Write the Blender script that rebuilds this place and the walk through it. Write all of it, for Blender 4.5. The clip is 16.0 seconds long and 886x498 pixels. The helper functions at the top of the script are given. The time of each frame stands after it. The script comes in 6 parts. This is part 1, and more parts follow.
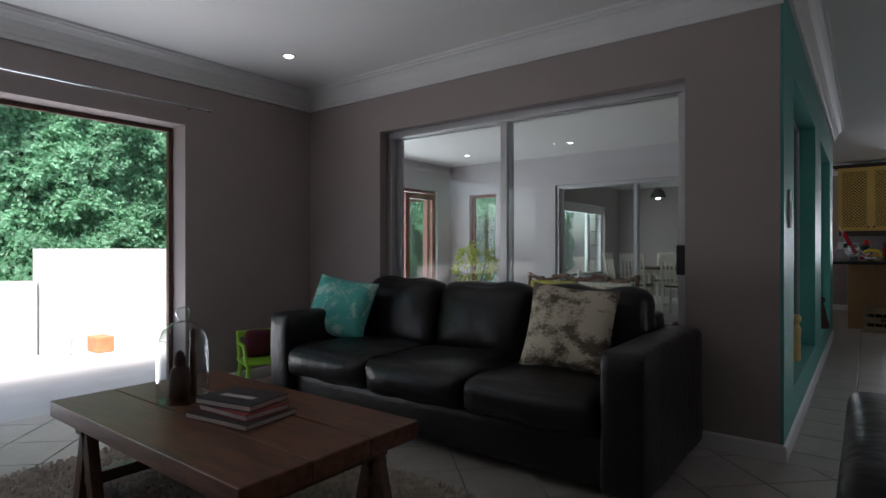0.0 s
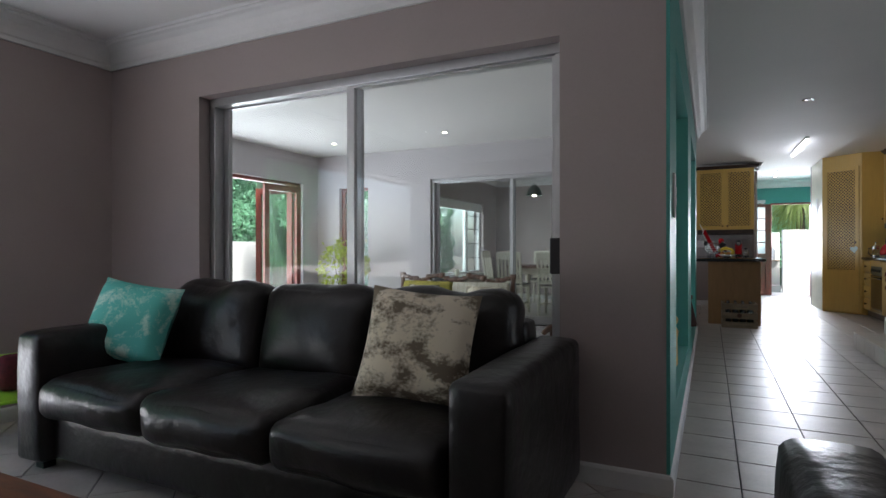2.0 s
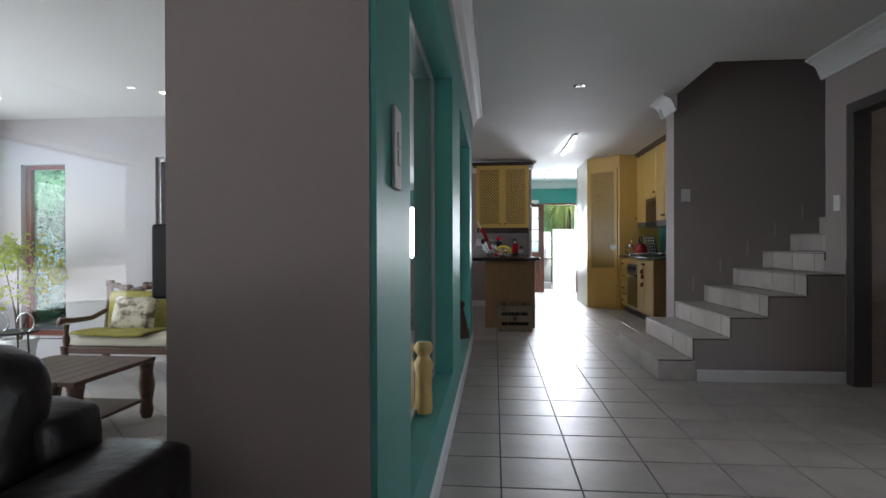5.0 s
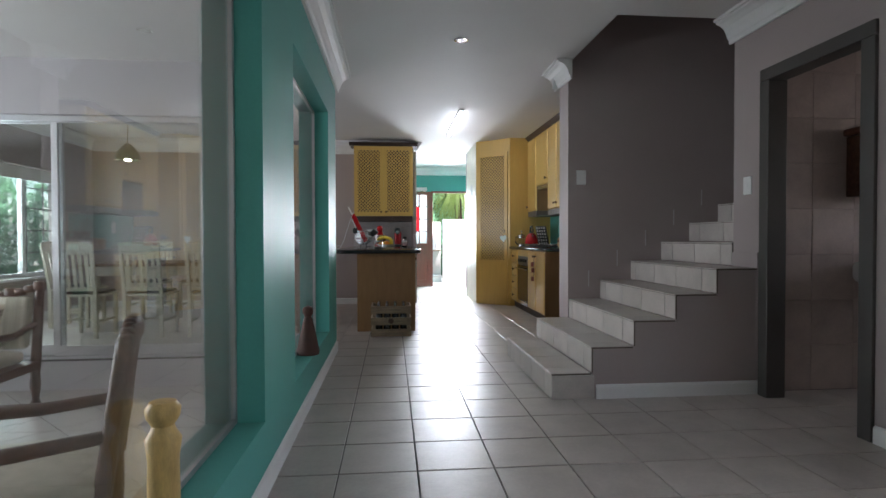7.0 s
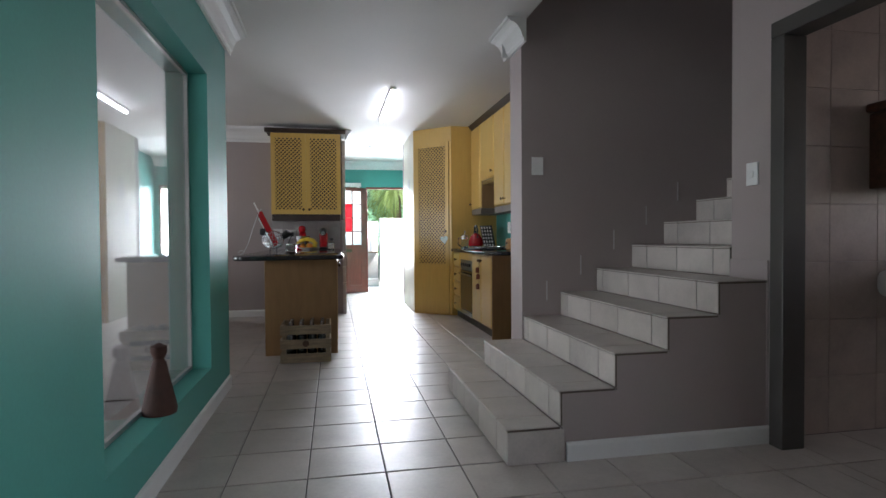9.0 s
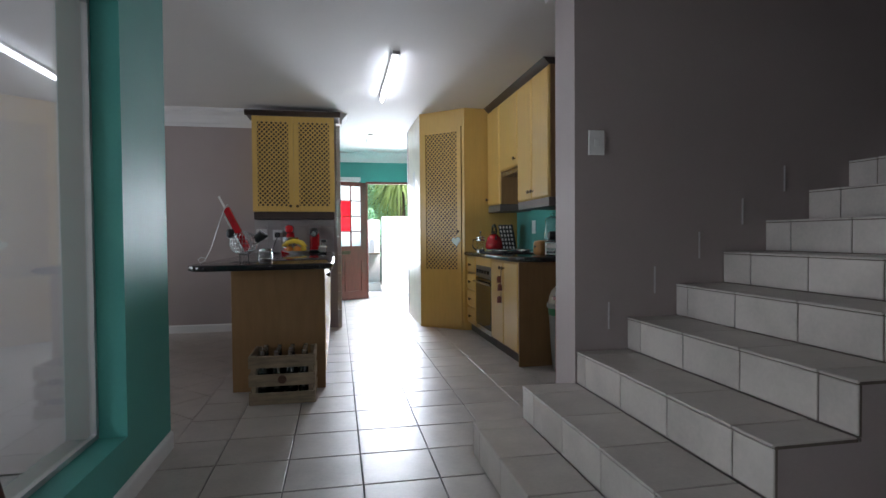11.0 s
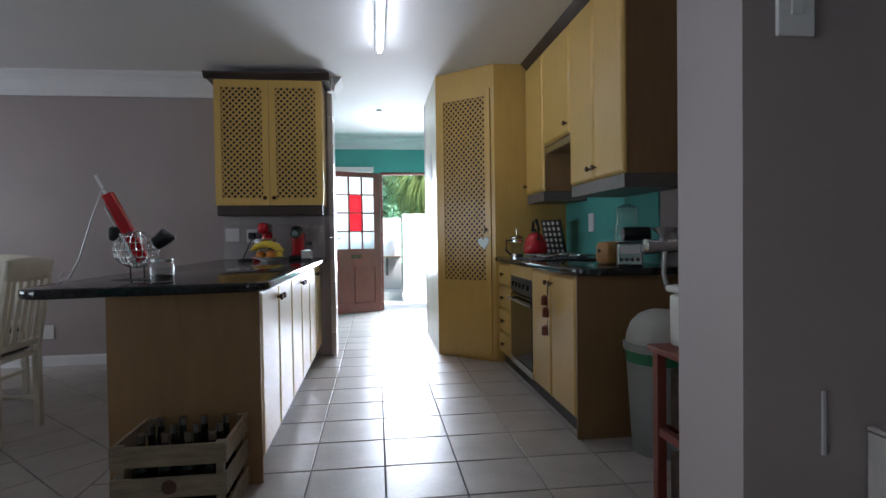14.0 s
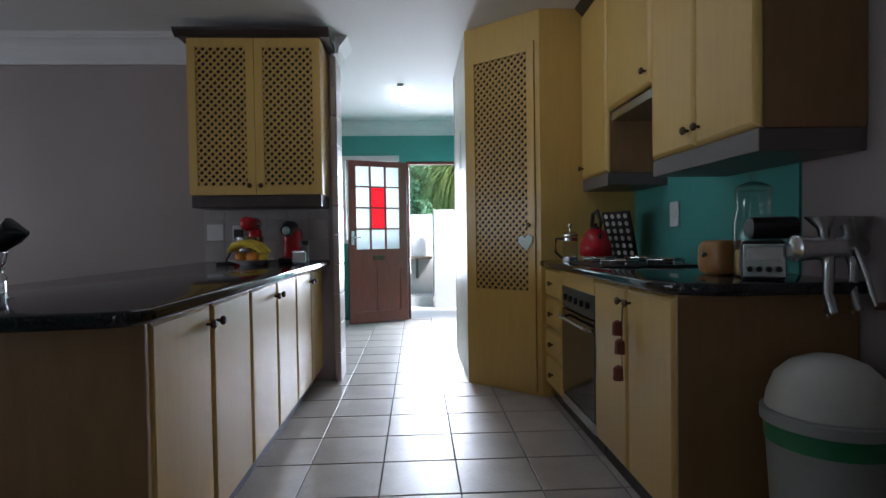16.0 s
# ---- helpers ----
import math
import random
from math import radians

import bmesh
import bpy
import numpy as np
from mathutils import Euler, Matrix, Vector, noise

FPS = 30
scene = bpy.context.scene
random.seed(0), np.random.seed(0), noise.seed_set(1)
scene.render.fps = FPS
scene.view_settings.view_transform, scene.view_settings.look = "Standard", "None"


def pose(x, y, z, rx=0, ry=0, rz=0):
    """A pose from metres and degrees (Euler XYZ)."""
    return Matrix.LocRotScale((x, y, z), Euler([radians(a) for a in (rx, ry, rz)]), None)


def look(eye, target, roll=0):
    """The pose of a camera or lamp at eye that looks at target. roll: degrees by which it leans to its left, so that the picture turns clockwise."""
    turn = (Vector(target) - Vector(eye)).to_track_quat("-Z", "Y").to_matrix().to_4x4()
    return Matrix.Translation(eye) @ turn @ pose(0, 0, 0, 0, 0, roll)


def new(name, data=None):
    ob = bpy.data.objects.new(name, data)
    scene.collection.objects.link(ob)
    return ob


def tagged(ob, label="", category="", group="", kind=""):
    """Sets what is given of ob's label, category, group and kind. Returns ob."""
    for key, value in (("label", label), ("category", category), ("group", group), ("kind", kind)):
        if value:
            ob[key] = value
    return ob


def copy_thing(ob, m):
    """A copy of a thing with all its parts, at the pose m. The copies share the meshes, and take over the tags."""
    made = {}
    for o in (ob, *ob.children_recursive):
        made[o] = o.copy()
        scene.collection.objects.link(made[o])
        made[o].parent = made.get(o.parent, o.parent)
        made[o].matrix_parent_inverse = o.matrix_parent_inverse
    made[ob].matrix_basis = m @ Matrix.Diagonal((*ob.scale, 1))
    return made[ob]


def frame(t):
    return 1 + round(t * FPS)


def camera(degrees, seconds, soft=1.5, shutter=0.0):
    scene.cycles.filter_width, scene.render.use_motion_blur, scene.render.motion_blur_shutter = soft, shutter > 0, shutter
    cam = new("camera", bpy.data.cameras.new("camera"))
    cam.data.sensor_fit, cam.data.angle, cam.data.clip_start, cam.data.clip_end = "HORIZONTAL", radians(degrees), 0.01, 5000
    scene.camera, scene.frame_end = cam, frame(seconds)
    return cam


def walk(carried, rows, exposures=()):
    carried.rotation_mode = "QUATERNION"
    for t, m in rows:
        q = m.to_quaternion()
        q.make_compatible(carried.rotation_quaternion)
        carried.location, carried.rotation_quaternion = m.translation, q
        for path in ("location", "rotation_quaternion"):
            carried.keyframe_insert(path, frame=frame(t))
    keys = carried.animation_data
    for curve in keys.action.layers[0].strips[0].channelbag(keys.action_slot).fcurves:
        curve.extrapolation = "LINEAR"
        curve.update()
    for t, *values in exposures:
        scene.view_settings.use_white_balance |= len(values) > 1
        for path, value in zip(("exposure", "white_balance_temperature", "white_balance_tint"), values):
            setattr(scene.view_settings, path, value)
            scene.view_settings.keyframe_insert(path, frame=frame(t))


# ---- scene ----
cam = camera(77.5, 16.0)
METRES, EYE, TILT, LEAN, TURN = 8.0, 1.08, 0.0, 0.0, 37.5
ROWS = [
    (0.0, 0.0, 0.0, 0.0, -0.0, -0.04, 0.01),
    (0.5, 0.0073, 0.0181, -0.0005, -2.18, -0.05, -0.01),
    (1.0, 0.0177, 0.0393, -0.0015, -4.68, -0.07, 0.0),
    (1.5, 0.0276, 0.0629, -0.0026, -7.89, -0.08, 0.02),
    (2.0, 0.0392, 0.0877, -0.0038, -11.69, -0.04, 0.06),
    (2.5, 0.0564, 0.1115, -0.0036, -15.46, -0.05, 0.1),
    (3.0, 0.0746, 0.1346, -0.004, -19.2, -0.02, 0.19),
    (3.5, 0.0929, 0.1575, -0.0034, -22.67, -0.04, 0.17),
    (4.0, 0.1123, 0.1783, -0.0045, -25.97, -0.07, 0.19),
    (4.5, 0.134, 0.1977, -0.004, -29.06, -0.08, 0.2),
    (5.0, 0.1562, 0.2204, -0.0044, -32.19, -0.17, 0.19),
    (7.5, 0.2829, 0.315, -0.0068, -44.72, -1.19, 0.2),
    (8.0, 0.3076, 0.3333, -0.0054, -46.32, -1.19, 0.28),
    (8.5, 0.3305, 0.3549, -0.0039, -47.76, -1.2, 0.33),
    (9.0, 0.3551, 0.3773, -0.0027, -48.65, -1.19, 0.41),
    (11.5, 0.4747, 0.5004, 0.0017, -47.95, -1.38, 0.52),
    (12.0, 0.5002, 0.5216, 0.0009, -47.21, -1.37, 0.65),
    (12.5, 0.5278, 0.5406, 0.0002, -46.45, -1.37, 0.68),
    (13.0, 0.5544, 0.5603, 0.0002, -45.77, -1.35, 0.71),
    (13.5, 0.5824, 0.5789, 0.0003, -45.11, -1.35, 0.77),
    (14.0, 0.6102, 0.5992, 0.001, -44.44, -1.28, 0.84),
    (14.5, 0.6345, 0.6199, 0.0017, -43.57, -1.34, 0.77),
    (15.0, 0.6611, 0.6402, 0.0003, -42.69, -1.31, 0.85),
    (15.5, 0.6871, 0.6618, 0.0004, -41.62, -1.33, 0.88),
    (16.0, 0.7093, 0.687, -0.0007, -40.2, -1.29, 0.85),
]
EASE = {2.0: -0.015, 2.5: -0.02, 3.0: -0.03, 3.5: -0.04, 4.0: -0.05, 4.5: -0.055, 5.0: -0.06}
walk(cam, [(t, pose(0, EASE.get(t, 0.0), EYE, TILT, LEAN, TURN) @ pose(METRES * x, METRES * y, METRES * z, 90 + pitch, roll, yaw)) for t, x, y, z, yaw, pitch, roll in ROWS], [
    (0.0, 1.05, 6300, 17), (1.0, 1.45, 6300, 17), (2.0, 1.8, 6300, 17), (3.5, 1.85, 6300, 17), (5.0, 1.95, 6300, 17),
    (7.5, 2.5, 6300, 17), (9.0, 2.45, 6300, 17), (12.5, 2.12, 6000, 17), (14.0, 1.98, 5950, 17), (16.0, 1.5, 5900, 17)])

# ---- world and lights ----
wd = bpy.data.worlds.new("sky")
scene.world = wd
wd.use_nodes = True
wn = wd.node_tree.nodes
sky = wn.new("ShaderNodeTexSky")
sky.sky_type = "NISHITA"
sky.sun_disc = False
SUN_AZ, SUN_EL = 125, 54
sky.sun_elevation, sky.sun_rotation = radians(SUN_EL), radians(SUN_AZ)
sky.air_density, sky.dust_density = 1.0, 3.0
wn["Background"].inputs["Strength"].default_value = 0.15
wd.node_tree.links.new(sky.outputs[0], wn["Background"].inputs[0])


def lamp(name, kind, m, energy, color, **more):
    d = bpy.data.lights.new(name, kind)
    d.energy, d.color = energy, color
    if "size" in more:
        d.shape, d.size, d.size_y = "RECTANGLE", more["size"][0], more["size"][1]
    if "angle" in more:
        d.angle = more["angle"]
    if "spread" in more:
        d.spread = more["spread"]
    o = new(name, d)
    o.matrix_world = m
    return o


SUN_DIR = (math.sin(radians(SUN_AZ)) * math.cos(radians(SUN_EL)), math.cos(radians(SUN_AZ)) * math.cos(radians(SUN_EL)), math.sin(radians(SUN_EL)))
lamp("sun", "SUN", look(SUN_DIR, (0, 0, 0)), 4.2, (1.0, 0.97, 0.92), angle=radians(12))
DAY = (0.88, 0.96, 1.0)
# sky light in the openings; the low patio lamp is added for paving bounce
lamp("patio_bounce_fill", "AREA", look((-4.2, 0.4, 0.4), (-2.9, 0.4, 1.9)), 11, DAY, size=(3.2, 0.7), spread=radians(116))
lamp("sunroom_daylight", "AREA", look((-6.3, 6.0, 1.05), (-3.0, 6.0, 0.95)), 40, DAY, size=(3.3, 1.95))
# added fill for the hall, set in an invented window out of view
lamp("unseen_hall_fill", "AREA", look((2.75, 4.1, 1.25), (0.0, 4.6, 0.7)), 1.2, DAY, size=(1.3, 1.5))
lamp("dining_window_daylight", "AREA", look((-4.6, 10.1, 1.3), (0, 10.1, 0.5)), 13, DAY, size=(1.9, 1.2))
lamp("back_door_daylight", "AREA", look((1.43, 15.3, 1.25), (1.43, 10, 0.2)), 30, DAY, size=(0.78, 1.5), spread=radians(140))
lamp("laundry_window_daylight", "AREA", look((0.25, 15.3, 1.5), (0.25, 12, 0.6)), 5, DAY, size=(1.2, 0.9))
# added fill high over the stairs, with no fitting behind it
lamp("stairwell_fill", "AREA", look((4.3, 7.4, 4.9), (2.2, 7.3, 1.0)), 0.4, (1.0, 0.95, 0.92), size=(0.8, 0.8))
# added fill that brightens the bathroom from an invented opening out of view
lamp("unseen_bathroom_fill", "AREA", look((4.95, 5.75, 1.6), (3.0, 5.9, 0.9)), 0.6, DAY, size=(0.75, 0.75))

# ---- materials ----
def mat(name, color, rough=0.5, metal=0.0, var=0.12, scale=6.0, bump=0.0, fine=60.0, stretch=(1, 1, 1), island=0.0, spec=0.5, coat=0.0, emit=None, color2=None):
    m = bpy.data.materials.new(name)
    m.use_nodes = True
    t = m.node_tree
    n, l = t.nodes, t.links
    b = n["Principled BSDF"]
    b.inputs["Roughness"].default_value, b.inputs["Metallic"].default_value = rough, metal
    b.inputs["Specular IOR Level"].default_value = spec
    b.inputs["Coat Weight"].default_value = coat
    co = n.new("ShaderNodeTexCoord")
    mp = n.new("ShaderNodeMapping")
    mp.inputs["Scale"].default_value = stretch
    l.new(co.outputs["Object"], mp.inputs[0])
    n1, n2 = n.new("ShaderNodeTexNoise"), n.new("ShaderNodeTexNoise")
    n1.inputs["Scale"].default_value, n1.inputs["Detail"].default_value = scale, 5
    n2.inputs["Scale"].default_value, n2.inputs["Detail"].default_value = fine, 3
    l.new(mp.outputs[0], n1.inputs["Vector"])
    l.new(mp.outputs[0], n2.inputs["Vector"])
    ad = n.new("ShaderNodeMath")
    ad.operation = "MULTIPLY_ADD"
    ad.inputs[1].default_value = 0.35
    l.new(n2.outputs[0], ad.inputs[0])
    l.new(n1.outputs[0], ad.inputs[2])
    last = ad.outputs[0]
    if island:
        oi = n.new("ShaderNodeObjectInfo")
        a2 = n.new("ShaderNodeMath")
        a2.operation = "MULTIPLY_ADD"
        a2.inputs[1].default_value = island
        l.new(oi.outputs["Random"], a2.inputs[0])
        l.new(last, a2.inputs[2])
        last = a2.outputs[0]
        sc = n.new("ShaderNodeMath")
        sc.operation = "MULTIPLY"
        sc.inputs[1].default_value = 40.0
        l.new(oi.outputs["Random"], sc.inputs[0])
        l.new(sc.outputs[0], mp.inputs["Location"])
    r = n.new("ShaderNodeValToRGB")
    c2 = color2 or [c * (1 - 2 * var) for c in color]
    r.color_ramp.elements[0].position, r.color_ramp.elements[1].position = 0.38, 0.95 + island
    r.color_ramp.elements[0].color = (*c2, 1)
    r.color_ramp.elements[1].color = (*[min(1, c * (1 + var * 0.6)) for c in color], 1)
    l.new(last, r.inputs[0])
    l.new(r.outputs[0], b.inputs["Base Color"])
    mr = n.new("ShaderNodeMath")
    mr.operation = "MULTIPLY_ADD"
    mr.inputs[1].default_value, mr.inputs[2].default_value = 0.16 * min(1, rough * 2), rough - 0.08 * min(1, rough * 2)
    l.new(n1.outputs[0], mr.inputs[0])
    l.new(mr.outputs[0], b.inputs["Roughness"])
    if bump:
        bp = n.new("ShaderNodeBump")
        bp.inputs["Strength"].default_value, bp.inputs["Distance"].default_value = bump, 0.01
        l.new(ad.outputs[0], bp.inputs["Height"])
        l.new(bp.outputs[0], b.inputs["Normal"])
    if emit:
        b.inputs["Emission Color"].default_value = (*emit[0], 1)
        b.inputs["Emission Strength"].default_value = emit[1]
    return m


def glass_mat(name, tint, gloss=1.0, rough=0.0):
    m = bpy.data.materials.new(name)
    m.use_nodes = True
    t = m.node_tree
    n, l = t.nodes, t.links
    n.remove(n["Principled BSDF"])
    tr, gl, fr, mx, pw, mu = (n.new("ShaderNode" + k) for k in ("BsdfTransparent", "BsdfGlossy", "LayerWeight", "MixShader", "Math", "Math"))
    tr.inputs[0].default_value = (*tint, 1)
    gl.inputs["Roughness"].default_value = rough
    fr.inputs[0].default_value = 0.5
    pw.operation, mu.operation = "POWER", "MULTIPLY_ADD"
    pw.inputs[1].default_value = 3.2
    mu.inputs[1].default_value, mu.inputs[2].default_value = 0.85 * gloss, 0.045 * gloss
    mu.use_clamp = True
    l.new(fr.outputs["Facing"], pw.inputs[0])
    l.new(pw.outputs[0], mu.inputs[0])
    l.new(mu.outputs[0], mx.inputs[0])
    l.new(tr.outputs[0], mx.inputs[1])
    l.new(gl.outputs[0], mx.inputs[2])
    l.new(mx.outputs[0], n["Material Output"].inputs[0])
    return m


def two_tone(name, a, b2, scale, edge, rough, detail=3, stretch=(1, 1, 1), dist=0.0):
    m = mat(name, a, rough, var=0.1, scale=scale, fine=scale * 8, bump=0.15, stretch=stretch, color2=b2)
    for nd in m.node_tree.nodes:
        if nd.type == "VALTORGB":
            nd.color_ramp.elements[0].position, nd.color_ramp.elements[1].position = edge - 0.05, edge + 0.1
        if nd.type == "TEX_NOISE":
            nd.inputs["Detail"].default_value = detail
            nd.inputs["Distortion"].default_value = dist
    return m


GREY = mat("grey_wall_paint", (0.355, 0.297, 0.285), 0.6, var=0.05, scale=1.5, bump=0.06, fine=90)
PALE = mat("pale_lilac_wall_paint", (0.52, 0.49, 0.50), 0.6, var=0.04, scale=1.5, bump=0.06, fine=90)
TEAL = mat("teal_satin_paint", (0.08, 0.335, 0.295), 0.5, var=0.07, scale=2, bump=0.06, fine=70, spec=0.3)
CEIL = mat("white_ceiling_paint", (0.72, 0.70, 0.68), 0.75, var=0.03, scale=1.2, bump=0.05)
WHITE = mat("white_trim_paint", (0.72, 0.71, 0.70), 0.6, var=0.04, scale=3, spec=0.3)
TILE = mat("beige_ceramic_tile", (0.48, 0.43, 0.395), 0.37, var=0.14, scale=5, bump=0.0, fine=60, island=0.2, spec=0.55)
GROUT = mat("dark_grout", (0.10, 0.09, 0.085), 0.85, var=0.2, scale=20, bump=0.2)
WCTILE = mat("brown_wall_tile", (0.46, 0.375, 0.335), 0.4, var=0.12, scale=7, bump=0.04, island=0.1)
ALU = mat("natural_aluminium", (0.55, 0.55, 0.56), 0.38, 0.85, var=0.06, scale=9)
GLASS = glass_mat("window_glass", (0.93, 0.96, 0.95), 1.0)
CLEAR = glass_mat("clear_glassware", (0.9, 0.92, 0.92), 1.5)
LEATHER = mat("dark_brown_leather", (0.014, 0.011, 0.011), 0.35, var=0.3, scale=9, bump=0.8, fine=22, spec=0.42)
DARKWOOD = mat("dark_stained_wood", (0.115, 0.048, 0.025), 0.42, var=0.35, scale=6, bump=0.12, fine=40, stretch=(1, 7, 7))
TABLEWOOD = mat("reddish_brown_plank_wood", (0.19, 0.072, 0.035), 0.4, var=0.35, scale=5, bump=0.12, fine=40, stretch=(1, 7, 7))
REDWOOD = mat("red_mahogany_wood", (0.2, 0.046, 0.03), 0.32, var=0.14, scale=5, bump=0.1, fine=40, stretch=(7, 7, 1))
YWOOD = mat("yellow_varnished_beech", (0.58, 0.37, 0.10), 0.36, var=0.05, scale=4, bump=0.05, fine=50, stretch=(8, 8, 1), coat=0.15)
BROWNPANEL = mat("brown_veneer_panel", (0.30, 0.17, 0.072), 0.38, var=0.1, scale=4, bump=0.05, stretch=(6, 6, 1))
DARKTRIM = mat("dark_walnut_trim", (0.05, 0.032, 0.026), 0.42, var=0.25, scale=6, bump=0.05)
GRANITE = mat("black_polished_granite", (0.022, 0.022, 0.024), 0.1, var=0.45, scale=150, fine=400, spec=0.6)
DARKFRAME = mat("dark_grey_frame_paint", (0.075, 0.068, 0.062), 0.45, var=0.1, scale=5)
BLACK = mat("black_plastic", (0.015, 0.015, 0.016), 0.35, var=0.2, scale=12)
STEEL = mat("brushed_steel", (0.6, 0.6, 0.6), 0.25, 1.0, var=0.08, scale=20)
BRASS = mat("dark_bronze", (0.12, 0.08, 0.05), 0.35, 0.9, var=0.2, scale=30)
PLASTER = mat("white_garden_plaster", (0.55, 0.55, 0.53), 0.8, var=0.08, scale=1.2, bump=0.15)
PAVE = mat("pale_paving", (0.62, 0.61, 0.58), 0.75, var=0.08, scale=3, bump=0.15)
SOIL = mat("dark_soil", (0.09, 0.075, 0.05), 0.9, var=0.3, scale=3, bump=0.3)
LEAF = mat("hedge_leaf", (0.24, 0.48, 0.31), 0.5, var=0.25, scale=2.2, fine=14)
PALMLEAF = mat("palm_leaf", (0.22, 0.30, 0.10), 0.5, var=0.35, scale=6)
YLEAF = mat("yellow_green_leaf", (0.30, 0.38, 0.07), 0.5, var=0.35, scale=9)
for lm, lc in ((LEAF, (0.32, 0.62, 0.38)), (PALMLEAF, (0.30, 0.42, 0.12)), (YLEAF, (0.45, 0.5, 0.08))):
    ln, ll = lm.node_tree.nodes, lm.node_tree.links
    lt, lx = ln.new("ShaderNodeBsdfTranslucent"), ln.new("ShaderNodeMixShader")
    lt.inputs[0].default_value, lx.inputs[0].default_value = (*lc, 1), 0.45
    ll.new(ln["Principled BSDF"].outputs[0], lx.inputs[1])
    ll.new(lt.outputs[0], lx.inputs[2])
    ll.new(lx.outputs[0], ln["Material Output"].inputs[0])
BARK = mat("brown_bark", (0.11, 0.075, 0.05), 0.85, var=0.3, scale=15, bump=0.4)
CREAM = mat("cream_painted_wood", (0.66, 0.61, 0.50), 0.45, var=0.1, scale=5, bump=0.05)
LIME = mat("lime_green_plastic", (0.36, 0.72, 0.05), 0.35, var=0.06, scale=6)
MAROON = mat("maroon_fabric", (0.11, 0.012, 0.022), 0.85, var=0.25, scale=30, bump=0.2)
RED = mat("glossy_red_enamel", (0.48, 0.012, 0.018), 0.18, var=0.1, scale=6)
# emission here stands in for daylight coming through the red glass
GLOWREDGLASS = mat("glowing_red_stained_glass", (0.75, 0.01, 0.02), 0.2, var=0.1, scale=8, emit=((0.9, 0.01, 0.02), 0.35))
RUG = mat("cream_brown_shag", (0.52, 0.45, 0.37), 0.95, var=0.3, scale=25, bump=0.4, island=0.2)
TUBE = mat("lit_tube", (0.9, 0.9, 0.9), 0.5, var=0.0, emit=((0.85, 0.94, 1.0), 5.5))
BULB = mat("lit_downlight", (0.9, 0.88, 0.8), 0.5, var=0.0, emit=((1.0, 0.86, 0.68), 8.0))
DIMBULB = mat("unlit_downlight", (0.75, 0.73, 0.7), 0.3, var=0.05)
PRINT = two_tone("cream_animal_print_linen", (0.66, 0.59, 0.46), (0.16, 0.125, 0.085), 8.5, 0.62, 0.9, dist=0.35, stretch=(1, 1, 1.25))
TEALPRINT = two_tone("turquoise_print_cotton", (0.08, 0.40, 0.34), (0.42, 0.62, 0.52), 6, 0.55, 0.85, dist=1.2)
YELLOWCLOTH = mat("mustard_yellow_cloth", (0.36, 0.31, 0.06), 0.9, var=0.2, scale=18, bump=0.25)
CREAMCLOTH = mat("cream_upholstery", (0.6, 0.55, 0.44), 0.9, var=0.12, scale=20, bump=0.2)
PALEWOOD = mat("pale_pine_wood", (0.62, 0.42, 0.15), 0.5, var=0.2, scale=8, stretch=(4, 4, 1))
CRATEWOOD = mat("weathered_crate_wood", (0.33, 0.25, 0.16), 0.7, var=0.25, scale=8, bump=0.2, stretch=(1, 6, 6))
BOTTLE = mat("dark_bottle_glass", (0.012, 0.016, 0.01), 0.1, var=0.2, scale=4, spec=0.7)
BANANA = mat("banana_skin", (0.72, 0.52, 0.04), 0.45, var=0.15, scale=14)
ORANGE = mat("orange_peel", (0.72, 0.26, 0.03), 0.45, var=0.1, scale=20, bump=0.2)
TERRA = mat("terracotta", (0.5, 0.22, 0.10), 0.8, var=0.15, scale=12, bump=0.1)
BINGREY = mat("grey_bin_plastic", (0.33, 0.34, 0.32), 0.45, var=0.07, scale=5)
BINLID = mat("pale_bin_lid_plastic", (0.55, 0.55, 0.5), 0.4, var=0.07, scale=5)
BINGREEN = mat("green_bin_liner", (0.03, 0.22, 0.09), 0.4, var=0.15, scale=12)
WICKER = mat("dark_wicker", (0.075, 0.045, 0.028), 0.7, var=0.4, scale=60, bump=0.6, fine=150)
CREAMBOX = mat("cream_enamel_box", (0.62, 0.6, 0.54), 0.45, var=0.08, scale=8)
PAPER = mat("printed_paper", (0.6, 0.57, 0.55), 0.6, var=0.1, scale=20)
BOOKDARK = mat("dark_book_cover", (0.03, 0.03, 0.035), 0.35, var=0.2, scale=12)
BOOKRED = mat("red_book_cover", (0.32, 0.035, 0.03), 0.4, var=0.2, scale=12)
TERRABROWN = mat("brown_clay", (0.06, 0.022, 0.014), 0.75, var=0.25, scale=14, bump=0.1)
MIRROR = mat("mirror_silver", (0.85, 0.86, 0.86), 0.03, 1.0, var=0.0)
LINEN = mat("white_roller_blind", (0.78, 0.77, 0.74), 0.8, var=0.05, scale=10)


# ---- mesh helpers ----
def box(bm, lo, hi, m=None, skip=()):
    v = [bm.verts.new((x, y, z)) for x in (lo[0], hi[0]) for y in (lo[1], hi[1]) for z in (lo[2], hi[2])]
    for i, f in enumerate(((0, 1, 3, 2), (4, 6, 7, 5), (0, 4, 5, 1), (2, 3, 7, 6), (0, 2, 6, 4), (1, 5, 7, 3))):
        if i not in skip:
            bm.faces.new([v[k] for k in f])
    if m is not None:
        bmesh.ops.transform(bm, matrix=m, verts=v)
    return bm


def B(lo, hi, bevel=0.0, m=None, seg=2):
    bm = box(bmesh.new(), lo, hi, m)
    if bevel:
        bmesh.ops.bevel(bm, geom=bm.edges[:], offset=bevel, segments=seg, affect="EDGES", profile=0.5)
    return bm


